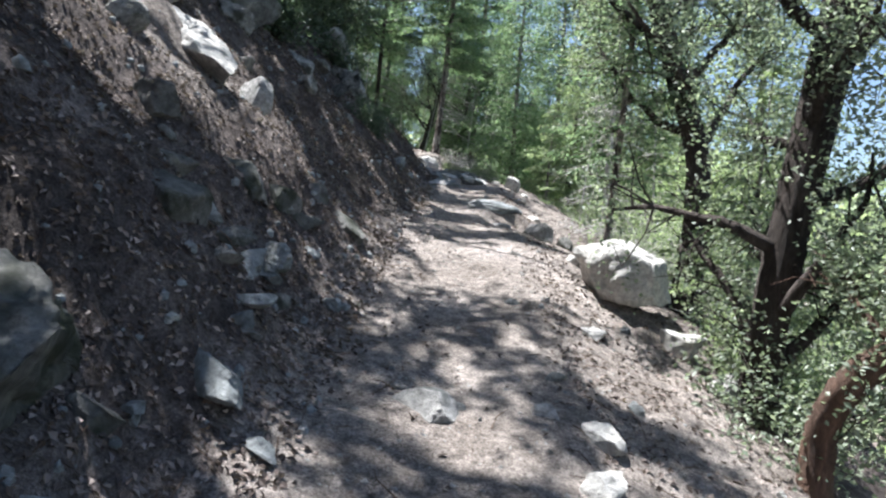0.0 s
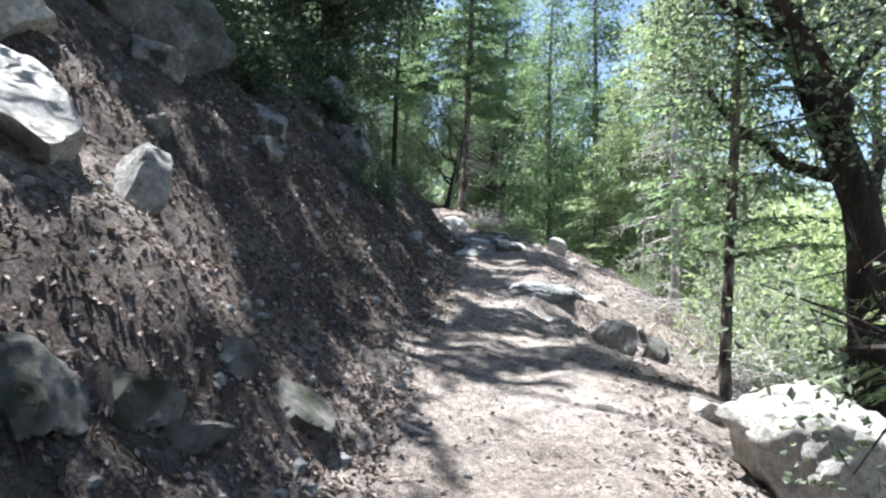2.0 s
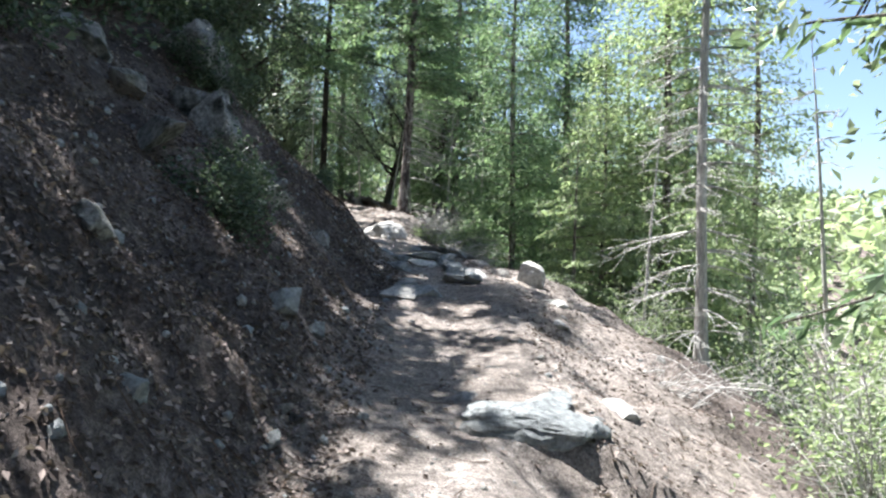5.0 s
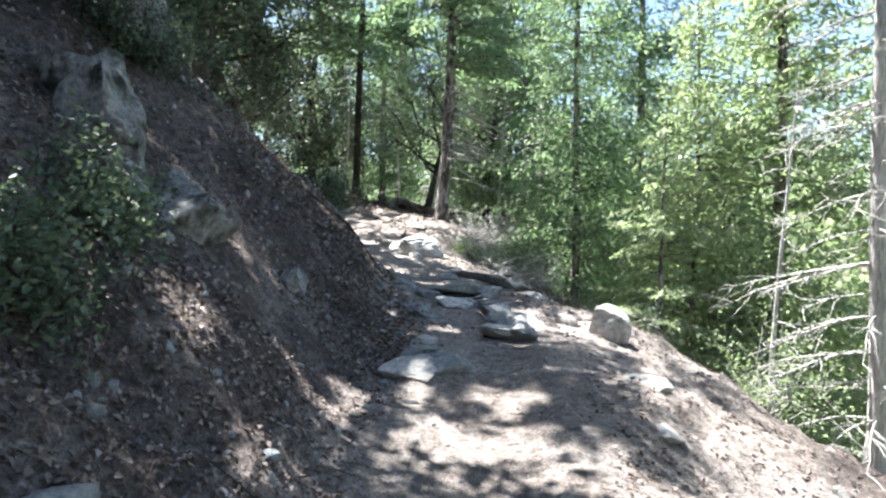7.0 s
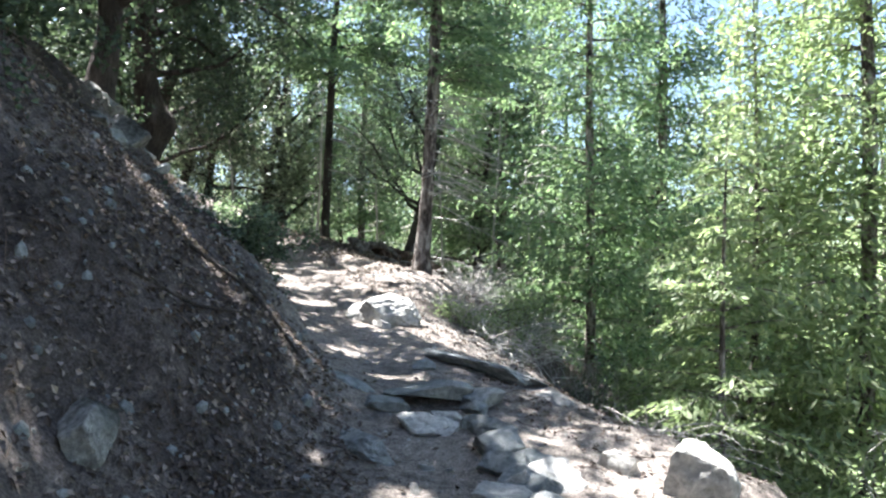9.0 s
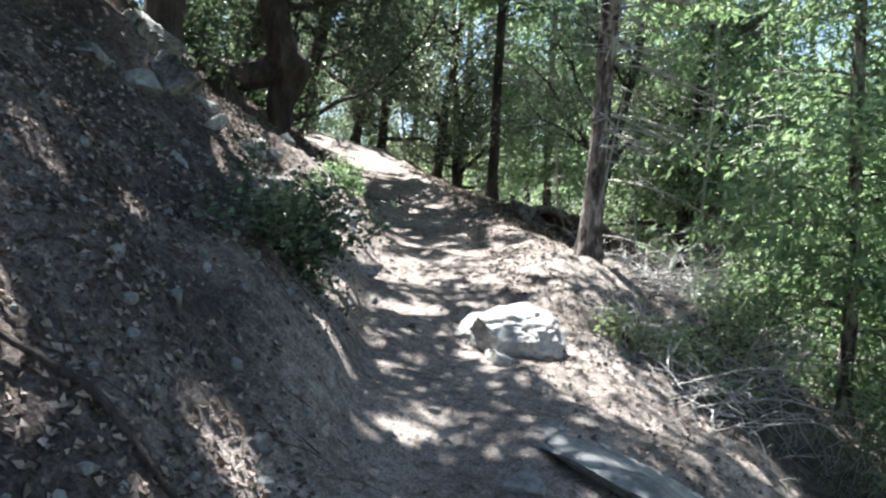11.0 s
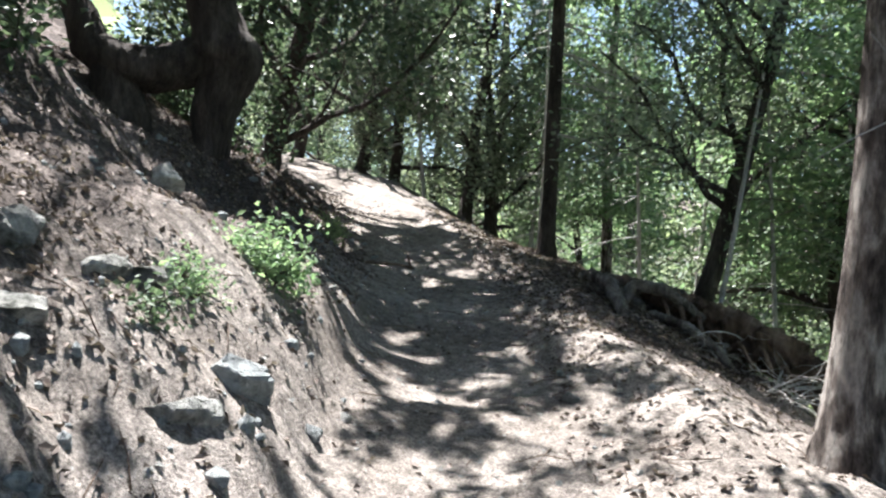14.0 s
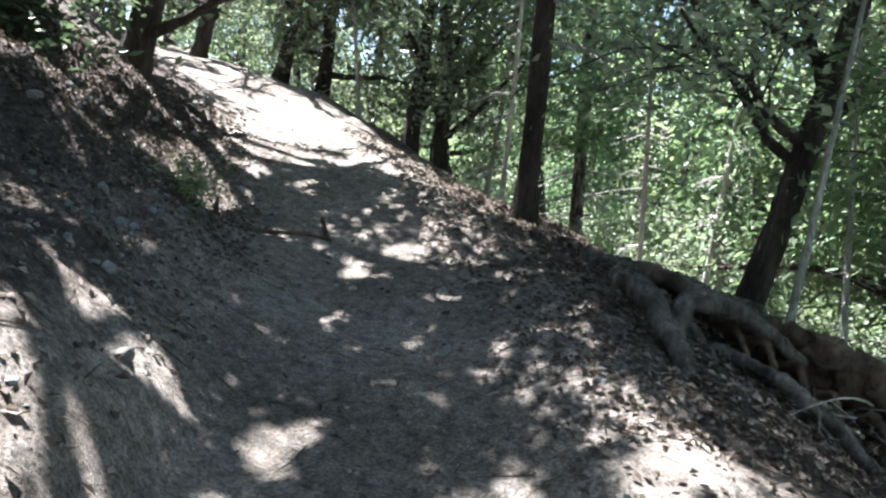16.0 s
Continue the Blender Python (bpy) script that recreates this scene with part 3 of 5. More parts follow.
rock("slab_rock", -0.25, 16.6, (0.24, 0.2, 0.09), 40, BLUE_ROCK, "cracked grey bedrock in the tread", 63, 0.5)
rock("rock", -1.45, 16.9, (0.09, 0.12, 0.08), 20, BLUE_ROCK, "grey stone in the litter", 64, 0.4)
rock("outcrop", -4.05, 19.6, (0.55, 0.7, 0.6), 25, LICHEN_ROCK, "white-flecked grey outcrop on the bank", 65, 0.42, None, (0, 18), 24, 5, "", 0.28)
rubble = np.random.default_rng(600)
for n in range(22):
    k = rubble.uniform(0.07, 0.2)
    rock("rock", -3.25 + rubble.normal(0, 0.42), 19.9 + rubble.normal(0, 0.6), (k, k * 1.3, k * 0.7), rubble.uniform(0, 180), LICHEN_ROCK if n % 3 else BLUE_ROCK, "broken grey rock on the bank below the outcrop", 600 + n, 0.42, None, (rubble.uniform(-15, 15), rubble.uniform(-10, 20)), 14, 4, "rubble on the bank")
for n in range(16):
    k = rubble.uniform(0.05, 0.13)
    rock("rock", -0.95 + rubble.normal(0, 0.25), 3.4 + rubble.normal(0, 0.9), (k, k * 1.4, k * 0.6), rubble.uniform(0, 180), BLUE_ROCK if n % 3 else MOSSY_ROCK, "broken grey rock in the dark bank", 640 + n, 0.42, None, (rubble.uniform(-15, 15), rubble.uniform(-10, 25)), 14, 4, "rubble on the bank")
rock("outcrop", -3.4, 19.3, (0.3, 0.4, 0.26), 20, LICHEN_ROCK, "white-flecked rock below the outcrop", 66, 0.42, None, (0, 18))
rock("rock", -3.15, 20.1, (0.2, 0.3, 0.14), 30, LICHEN_ROCK, "grey rock breaking through the bank", 67, 0.42, None, (0, 20))
rock("rock", -3.9, 21.75, (0.14, 0.13, 0.11), 30, PALE_ROCK, "single pale stone on the bank", 68, 0.35)

# ---- trees ----


def crown_quads(rng, anchors, per, spread, length, width, flat=0.3):
    c = np.repeat(anchors, per, axis=0) + rng.normal(0, spread, (len(anchors) * per, 3))
    return leaf_quads(rng, c, length, width, None, flat)


# gaps cut into the canopy to let sun fall on these places of the ground, with their half widths
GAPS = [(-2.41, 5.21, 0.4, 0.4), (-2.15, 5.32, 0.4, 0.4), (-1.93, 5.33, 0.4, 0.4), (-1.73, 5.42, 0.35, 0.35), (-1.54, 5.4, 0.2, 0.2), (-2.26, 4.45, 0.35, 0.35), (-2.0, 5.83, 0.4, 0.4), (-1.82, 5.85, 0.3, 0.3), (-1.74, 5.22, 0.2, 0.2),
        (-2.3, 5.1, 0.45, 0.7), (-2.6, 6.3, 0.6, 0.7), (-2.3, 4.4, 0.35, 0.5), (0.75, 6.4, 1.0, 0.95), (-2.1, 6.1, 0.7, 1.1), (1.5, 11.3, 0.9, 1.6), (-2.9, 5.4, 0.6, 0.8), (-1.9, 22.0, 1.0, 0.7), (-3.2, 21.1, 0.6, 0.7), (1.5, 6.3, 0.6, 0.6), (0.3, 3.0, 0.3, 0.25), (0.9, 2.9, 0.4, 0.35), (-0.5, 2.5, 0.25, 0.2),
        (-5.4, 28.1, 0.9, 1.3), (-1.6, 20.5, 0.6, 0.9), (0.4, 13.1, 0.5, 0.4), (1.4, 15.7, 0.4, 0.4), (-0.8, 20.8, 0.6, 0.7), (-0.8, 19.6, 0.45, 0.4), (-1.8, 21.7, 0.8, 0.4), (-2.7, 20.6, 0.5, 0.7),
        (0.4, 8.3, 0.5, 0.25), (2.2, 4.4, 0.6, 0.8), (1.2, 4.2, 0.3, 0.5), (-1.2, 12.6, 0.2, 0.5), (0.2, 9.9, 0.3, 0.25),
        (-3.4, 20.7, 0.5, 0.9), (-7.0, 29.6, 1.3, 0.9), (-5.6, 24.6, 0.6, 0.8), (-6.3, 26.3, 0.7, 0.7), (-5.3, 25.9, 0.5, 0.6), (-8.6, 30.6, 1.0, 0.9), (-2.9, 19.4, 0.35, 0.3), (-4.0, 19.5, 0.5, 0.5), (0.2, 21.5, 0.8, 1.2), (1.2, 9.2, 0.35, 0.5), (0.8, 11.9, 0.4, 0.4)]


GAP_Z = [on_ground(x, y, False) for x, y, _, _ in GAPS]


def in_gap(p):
    """Whether the sun's rays through points p pass an opening cut into the canopy to shape its light: one of the gaps
    above, or one of many small holes.
    """
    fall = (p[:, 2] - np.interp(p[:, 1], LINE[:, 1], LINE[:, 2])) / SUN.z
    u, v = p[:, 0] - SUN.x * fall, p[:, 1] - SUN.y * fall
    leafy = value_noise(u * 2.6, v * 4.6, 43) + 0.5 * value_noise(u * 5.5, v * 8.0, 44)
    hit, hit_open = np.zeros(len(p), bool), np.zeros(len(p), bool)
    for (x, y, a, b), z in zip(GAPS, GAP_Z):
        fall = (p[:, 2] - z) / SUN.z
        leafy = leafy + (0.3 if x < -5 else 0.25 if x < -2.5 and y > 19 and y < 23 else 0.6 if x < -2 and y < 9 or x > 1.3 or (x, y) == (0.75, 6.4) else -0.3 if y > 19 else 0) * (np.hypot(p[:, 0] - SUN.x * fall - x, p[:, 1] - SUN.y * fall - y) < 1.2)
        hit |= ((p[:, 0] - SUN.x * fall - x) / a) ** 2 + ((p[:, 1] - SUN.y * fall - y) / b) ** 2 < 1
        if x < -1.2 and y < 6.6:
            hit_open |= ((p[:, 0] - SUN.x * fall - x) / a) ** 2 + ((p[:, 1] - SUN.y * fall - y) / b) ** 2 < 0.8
    # stretches kept in deeper shade by fewer small holes
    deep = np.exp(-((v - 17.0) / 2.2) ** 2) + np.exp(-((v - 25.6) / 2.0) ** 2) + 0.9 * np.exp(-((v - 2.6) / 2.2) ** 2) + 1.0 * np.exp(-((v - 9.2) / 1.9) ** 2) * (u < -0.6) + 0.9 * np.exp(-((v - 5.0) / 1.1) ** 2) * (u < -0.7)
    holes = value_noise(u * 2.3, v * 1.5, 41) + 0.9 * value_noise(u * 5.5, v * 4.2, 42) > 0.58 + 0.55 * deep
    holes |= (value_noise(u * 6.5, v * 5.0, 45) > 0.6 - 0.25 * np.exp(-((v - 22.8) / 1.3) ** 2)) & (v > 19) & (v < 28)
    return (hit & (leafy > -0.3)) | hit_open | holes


def oak(label, path, radii, seed, limbs=7, reach=2.6, leaf=0.06, per=9, mat=OAK_BARK, leaves=OAK_LEAF, low=0.35, twigs=9, name="oak_tree", side=None, flat=False):
    """A broadleaf tree: trunk along path, crooked limbs with branches, and leaves about their twigs. side: the way to which the limbs incline."""
    rng = np.random.default_rng(seed)
    path = np.asarray(path, float)
    base = path[0].copy()
    tree = tagged(new(name), label, "tree")
    tree.location = base
    path = path - base
    k = np.linspace(0, len(path) - 1, 26)
    line = np.stack([np.interp(k, range(len(path)), path[:, c]) for c in range(3)], 1)
    for _ in range(2):
        line[1:-1] = (line[:-2] + 2 * line[1:-1] + line[2:]) / 4
    rad = np.interp(k, range(len(path)), radii)
    rad[0] *= 1.4
    rad[1] *= 1.15
    line = np.concatenate([[line[0] - (line[1] - line[0]) * 1.2], line])
    rad = np.concatenate([[rad[0] * 1.1], rad])
    v, f = tube(line, rad, 14, rng, 0.09)
    child("trunk", mesh_of("trunk", v, f, mat, True), tree)
    anchors = []
    for i in range(limbs):
        t = low + (1 - low) * (i + 0.7) / limbs
        at = line[int(t * (len(line) - 1))]
        r = rad[int(t * (len(rad) - 1))]
        a = i * 2.4 + rng.uniform(-0.5, 0.5)
        way = np.array([math.cos(a), math.sin(a), rng.uniform(0.1, 0.75)])
        if side is not None:
            way = way + np.array([side[0], side[1], 0.0])
        ln = reach * rng.uniform(0.7, 1.15) * (1.1 - 0.4 * t)
        limb = bent(rng, at, way, ln, 9, 0.2, 0.5)
        pieces = [tube(limb, np.linspace(min(r * 0.5, 0.06), 0.01, 9), 6, rng, 0.06)]
        for j in range(twigs):
            p = limb[int(rng.uniform(0.2, 1.0) * 8)]
            w = rng.normal(0, 1, 3) + np.array([0, 0, 0.1]) + (limb[-1] - limb[0]) / ln
            br = bent(rng, p, w, ln * rng.uniform(0.25, 0.55), 6, 0.25, -0.1)
            pieces.append(tube(br[[0, 2, 5]], (0.012, 0.008, 0.004), 3))
            anchors.append(br[1:])
            for _ in range(3):
                q = br[rng.integers(1, 6)]
                tw = bent(rng, q, rng.normal(0, 1, 3), ln * 0.2, 4, 0.25, -0.1)
                pieces.append(tube(tw[::3], (0.005, 0.002), 3))
                anchors.append(tw[1:])
        v, f = joined(pieces)
        child("limb", mesh_of("limb", v, f, mat, True), tree)
    anchors = np.concatenate(anchors)
    c = np.repeat(anchors, per, axis=0) + rng.normal(0, 0.09 + reach * 0.03, (len(anchors) * per, 3))
    # leaves are left out where sun patches should fall
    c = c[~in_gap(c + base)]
    v, f = leaf_quads(rng, c, leaf, leaf * 0.55, None, 0.3)
    child("crown", mesh_of("crown", v, f, leaves), tree, "", "stuff")
    return tree


def fir(label, seed, tall=14.0, girth=0.16, low=0.12, reach=2.0, whorl=0.42, spray=0.11, mat=FIR_BARK, leaves=FIR_LEAF, dead_below=0.0, lean=(0, 0), sides=9.0, wide=0.36, name="fir_tree", each=True, tiers=(4, 7), away=-2.0, puff=0):
    """A conifer: straight trunk, tiers of drooping boughs with flat sprays, bare dead boughs low down. each: every dead bough is a part."""
    rng = np.random.default_rng(seed)
    tree = tagged(new(name), label, "tree")
    z = np.concatenate([[-0.5, -0.1, 0.05, 0.15, 0.3, 0.5, 0.8], np.linspace(1.2, tall, 22)])
    line = np.stack([lean[0] * z + 0.03 * np.sin(z * 0.7 + seed), lean[1] * z + 0.03 * np.cos(z * 0.9 + seed), z], 1)
    rad = girth * np.clip(1 - z / tall, 0.03, 1) ** 0.8
    rad = rad * (1 + 0.55 * np.exp(-np.maximum(z, 0) / 0.22))
    v, f = tube(line, rad, 16, rng, 0.09)
    child("trunk", mesh_of("trunk", v, f, mat, True), tree)
    wood, dead, axes, cents = [], [], [], []
    h = low * tall
    while h < tall * 0.985:
        frac = (h - low * tall) / (tall * (1 - low))
        ln = reach * (1 - frac) ** 0.75 * (0.6 + 0.4 * min(1, frac * 6))
        bare = h < dead_below
        for b in range(rng.integers(*tiers)):
            a = rng.uniform(0, 2 * math.pi)
            if h < 3.5 and math.cos(a) < away:
                continue
            at = np.array([np.interp(h, z, line[:, 0]), np.interp(h, z, line[:, 1]), h])
            g_ = ln * rng.uniform(0.5, 1.2) * (0.85 if bare else 1)
            bough = bent(rng, at, (math.cos(a), math.sin(a), 0.25 if not bare else 0.0), g_, 7, 0.07, -0.6)
            stick = tube(bough, np.linspace(0.006 + 0.006 * g_, 0.003, 7), 4) if each else tube(bough[::3], np.linspace(0.008 + 0.006 * g_, 0.004, 3), 3)
            if bare:
                pieces = [stick]
                for _ in range(9 if each else 3):
                    q = bough[rng.integers(2, 7)]
                    sd = bent(rng, q, np.cross(bough[-1] - bough[0], (0, 0, 1)) * rng.choice([-1, 1]) + (bough[-1] - bough[0]) * 0.8 + rng.normal(0, 0.25, 3), g_ * rng.uniform(0.15, 0.45), 4, 0.15, -0.3)
                    pieces.append(tube(sd, np.linspace(0.005, 0.002, 4), 3) if each else tube(sd[::3], (0.006, 0.003), 3))
                dead.append(joined(pieces))
                continue
            wood.append(stick)
            n_side = max(3, int(g_ * sides))
            s = np.linspace(0.15, 1.0, n_side)
            i0 = np.minimum((s * 6).astype(int), 5)
            p = bough[i0] + (bough[i0 + 1] - bough[i0]) * (s * 6 - i0)[:, None]
            fw = bough[i0 + 1] - bough[i0]
            fw /= np.linalg.norm(fw, axis=1)[:, None]
            sw = np.cross(fw, (0, 0, 1))
            m = np.maximum(2, (g_ * 0.42 * (1.15 - s) / (spray * 0.5)).astype(int) + 1)
            for sgn in (-1, 1):
                w = fw * 0.75 + sw * sgn * 0.8 + np.array([0, 0, -0.22]) + rng.normal(0, 0.16, p.shape)
                w /= np.linalg.norm(w, axis=1)[:, None]
                run = np.concatenate([np.arange(c) for c in m])
                pp, ww = np.repeat(p, m, axis=0), np.repeat(w, m, axis=0)
                cents.append(pp + ww * (spray * 0.5 * (run + 0.6))[:, None] + rng.normal(0, 0.15 * spray, pp.shape))
                axes.append(ww + rng.normal(0, 0.3, pp.shape))
        h += whorl * rng.uniform(0.7, 1.3)
    if wood:
        v, f = joined(wood)
        child("branchwork", mesh_of("branchwork", v, f, mat, True), tree, "", "stuff")
    if dead and each:
        for v, f in dead:
            child("dead_bough", mesh_of("dead_bough", v, f, GREY_WOOD, True), tree, "bare grey dead bough")
    elif dead:
        v, f = joined(dead)
        child("deadwood", mesh_of("deadwood", v, f, GREY_WOOD, True), tree, "bare grey dead branches", "stuff")
    if cents:
        c, ax = np.concatenate(cents), np.concatenate(axes)
        ax[:, 2] -= 0.25
        if puff:
            c, ax = np.repeat(c, puff, axis=0), np.repeat(ax, puff, axis=0)
            c = c + rng.normal(0, 1, c.shape) * (0.4 * spray + 0.05 * reach) * np.array([1, 1, 0.7])
            ax = ax + rng.normal(0, 0.5, ax.shape)
        v, f = leaf_quads(rng, c, spray * 1.25, spray * wide, ax, 0.35 if puff else 0.5, 0.12)
        child("crown", mesh_of("crown", v, f, leaves), tree, "", "stuff")
    return tree


def shrub(label, seed, size=(0.5, 0.5, 0.45), stems=9, leaf=0.05, per=10, leaves=DARK_LEAF, mat=OAK_BARK, name="shrub"):
    rng = np.random.default_rng(seed)
    ob = tagged(new(name), label, "shrub")
    wood, anchors = [], []
    for i in range(stems):
        a = rng.uniform(0, 2 * math.pi)
        st = bent(rng, (0, 0, -0.05), (math.cos(a) * size[0], math.sin(a) * size[1], size[2] * rng.uniform(0.5, 1.6)), float(np.mean(size)) * rng.uniform(0.9, 1.7), 7, 0.2)
        wood.append(tube(st, np.linspace(0.009, 0.003, 7), 4))
        anchors.append(st[2:])
        for _ in range(4):
            q = st[rng.integers(2, 7)]
            tw = bent(rng, q, rng.normal(0, 1, 3) + (0, 0, 0.3), float(np.mean(size)) * 0.5, 5, 0.25)
            wood.append(tube(tw[::2], (0.004, 0.003, 0.0015), 3))
            anchors.append(tw[1:])
    v, f = joined(wood)
    child("stem", mesh_of("stems", v, f, mat, True), ob)
    v, f = crown_quads(rng, np.concatenate(anchors), per, 0.05 + 0.04 * size[2], leaf, leaf * 0.55, 0.4)
    child("foliage", mesh_of("foliage", v, f, leaves), ob, "", "stuff")
    return ob


def put(ob, x, y, turn=0, scale=1.0, sink=0.05):
    ob.matrix_world = pose(x, y, on_ground(x, y) - sink, 0, 0, turn) @ Matrix.Diagonal((scale, scale, scale, 1))
    return ob


def g(x, y, up=0.0):
    return (x, y, on_ground(x, y) + up)


def rise(x, y, *steps):
    """A path from the ground at x, y through offsets."""
    b = np.array(g(x, y, -0.1))
    return [b] + [b + np.array(s) for s in steps]


# oaks below the trail
oak("forked dark oak leaning over the slope edge", rise(2.75, 7.9, (0.1, 0.05, 1.0), (0.05, 0.1, 2.0), (-0.3, 0.15, 2.9), (-0.75, 0.2, 4.2), (-1.0, 0.1, 6.5)), (0.19, 0.15, 0.13, 0.12, 0.1, 0.05), 1, 11, 2.5, 0.06, 15, low=0.4)
oak("thick dark oak trunk below the trail", rise(2.3, 4.95, (0.05, 0.0, 0.9), (0.2, 0.05, 1.9), (0.4, 0.05, 3.2), (0.6, 0.0, 6.5)), (0.15, 0.13, 0.14, 0.16, 0.07), 2, 14, 1.7, 0.05, 14, low=0.12)
oak("reddish leaning trunk on the slope", rise(2.25, 4.0, (0.0, 0.0, 0.5), (0.1, -0.15, 0.85), (0.6, -0.4, 1.2), (1.4, -0.6, 2.2)), (0.1, 0.09, 0.09, 0.07, 0.04), 3, 6, 1.2, 0.045, 12, MADRONE_BARK, low=0.5)
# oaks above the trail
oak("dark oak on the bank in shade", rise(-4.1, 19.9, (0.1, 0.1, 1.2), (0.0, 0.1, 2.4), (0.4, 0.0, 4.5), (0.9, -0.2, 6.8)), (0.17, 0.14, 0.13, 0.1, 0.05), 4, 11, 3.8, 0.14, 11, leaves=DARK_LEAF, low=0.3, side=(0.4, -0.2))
# the crooked oak: the trunk with its burl, and a limb that loops down and back up the bank
FOOT = np.array((-5.35, 23.8, 5.3))
SIDE = np.array((0.79, 0.61, 0.0))


def crook(*steps):
    """Places beside the crooked oak's foot: metres across, metres up, metres behind."""
    return np.array([FOOT + SIDE * a + np.array((-0.61, 0.79, 0.0)) * c + np.array((0, 0, b)) for a, b, c in steps])


# unseen crown stretched towards the trail to shade it
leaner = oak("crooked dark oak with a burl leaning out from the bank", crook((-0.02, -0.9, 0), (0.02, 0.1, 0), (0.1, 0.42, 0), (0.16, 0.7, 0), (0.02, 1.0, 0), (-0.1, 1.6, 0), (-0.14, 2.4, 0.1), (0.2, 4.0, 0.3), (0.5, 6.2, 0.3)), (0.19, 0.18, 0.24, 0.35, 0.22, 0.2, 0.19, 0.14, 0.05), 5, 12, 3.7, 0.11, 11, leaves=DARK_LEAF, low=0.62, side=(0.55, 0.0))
loop = crook((0.05, 0.72, 0), (-0.25, 0.58, -0.05), (-0.5, 0.5, -0.08), (-0.78, 0.52, -0.1), (-1.0, 0.66, -0.1), (-1.08, 0.92, -0.1), (-1.2, 1.14, -0.08), (-1.5, 1.34, 0), (-1.95, 1.55, 0.1), (-2.3, 2.1, 0.2))
v, f = tube(loop - crook((-0.02, -0.9, 0))[0], (0.22, 0.2, 0.2, 0.2, 0.18, 0.14, 0.11, 0.09, 0.06, 0.03), 12, np.random.default_rng(3), 0.1)
child("limb", mesh_of("limb", v, f, OAK_BARK, True), leaner, "thick dark limb looping down and back up")
loop = crook((-0.85, 0.55, -0.1), (-0.8, 0.3, -0.1), (-0.7, 0.05, -0.1), (-0.6, -0.8, -0.1))
v, f = tube(loop - crook((-0.02, -0.9, 0))[0], (0.16, 0.2, 0.22, 0.24), 10, np.random.default_rng(4), 0.12)
child("limb", mesh_of("limb", v, f, OAK_BARK, True), leaner, "second dark stem rooted in the bank")
# oaks added along the bank: overhanging foliage, and unseen crowns that shade the trail
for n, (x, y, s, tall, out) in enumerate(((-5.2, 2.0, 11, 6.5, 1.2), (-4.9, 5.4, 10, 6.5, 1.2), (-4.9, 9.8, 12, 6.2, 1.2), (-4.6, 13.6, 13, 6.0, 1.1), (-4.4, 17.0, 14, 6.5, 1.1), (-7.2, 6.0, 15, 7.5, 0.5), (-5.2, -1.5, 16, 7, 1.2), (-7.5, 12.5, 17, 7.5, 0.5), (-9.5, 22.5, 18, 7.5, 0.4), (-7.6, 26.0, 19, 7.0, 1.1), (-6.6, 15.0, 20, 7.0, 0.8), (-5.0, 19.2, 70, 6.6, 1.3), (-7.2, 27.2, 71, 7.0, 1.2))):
    oak("dark evergreen oak added on the upper bank to shade the trail", rise(x, y, (0.25 * out, 0.1, 1.3), (0.6 * out, 0, 2.6), (1.2 * out, -0.1, tall * 0.7), (1.9 * out, 0, tall)), (0.16, 0.14, 0.12, 0.08, 0.04), s, 12, 3.5, 0.14, 10, leaves=DARK_LEAF, low=0.1, side=(0.45, 0))
# oaks along the far stretch
for n, (x, y, s, lx, ly) in enumerate(((-9.6, 31.6, 21, 0.5, 0.2), (-8.2, 31.9, 22, 0.5, 0.1), (-7.5, 32.1, 23, 0.1, 0.3), (-5.7, 31.6, 24, 0.3, 0.2), (-5.2, 31.9, 25, -0.2, 0.2), (-11.8, 31.4, 26, 0.3, 0), (-12.5, 34.5, 27, 0.3, 0), (-8.5, 36.5, 28, 0.2, 0))):
    oak("slender crooked oak beside the trail", rise(x, y, (lx * 0.4, ly * 0.3, 1.0), (lx * 0.5, ly * 0.5, 2.0), (lx * 1.6, ly, 4.0), (lx * 2, ly, 7.0)), (0.14, 0.11, 0.1, 0.08, 0.04), s, 10, 2.8, 0.11, 10, low=0.15)
# unseen crown pulled back over the trail for its shade
oak("dark leaning oak behind the fallen log", rise(-1.25, 26.7, (0.25, 0.1, 0.9), (0.45, 0.2, 1.8), (0.8, 0.3, 3.4), (1.0, 0.3, 6.0)), (0.12, 0.1, 0.09, 0.07, 0.03), 29, 12, 3.0, 0.075, 8, low=0.35, leaves=OAK_LEAF, side=(-0.7, -0.3))
oak("dark oak below the far stretch", rise(0.3, 28.0, (0.1, 0.1, 1.0), (0.0, 0.2, 2.5), (0.3, 0.3, 4.4), (0.5, 0.3, 7.0)), (0.13, 0.11, 0.1, 0.08, 0.03), 30, 8, 2.4, 0.08, 9, low=0.2, leaves=OAK_LEAF)

# the firs that stand by the trail
put(fir("slim young fir beside the boulder", 31, 7.5, 0.045, 0.16, 1.2, 0.26, 0.07, lean=(0.012, 0.0)), 1.95, 8.35)
put(fir("weathered fir with bare dead lower boughs at the trail edge", 32, 14, 0.1, 0.055, 1.9, 0.17, 0.1, dead_below=2.6, lean=(0.04, 0.01), away=0.05), -0.45, 21.8, 0, 1.0, 0.0)
# its crown, out of view, is widened to shade the tread
put(fir("straight dark fir trunk beside the trail", 33, 13, 0.095, 0.12, 2.7, 0.3, 0.12, OAK_BARK, dead_below=3.0, lean=(0.03, 0), away=0.0), -3.0, 27.2, 0, 1.0, 0.0)
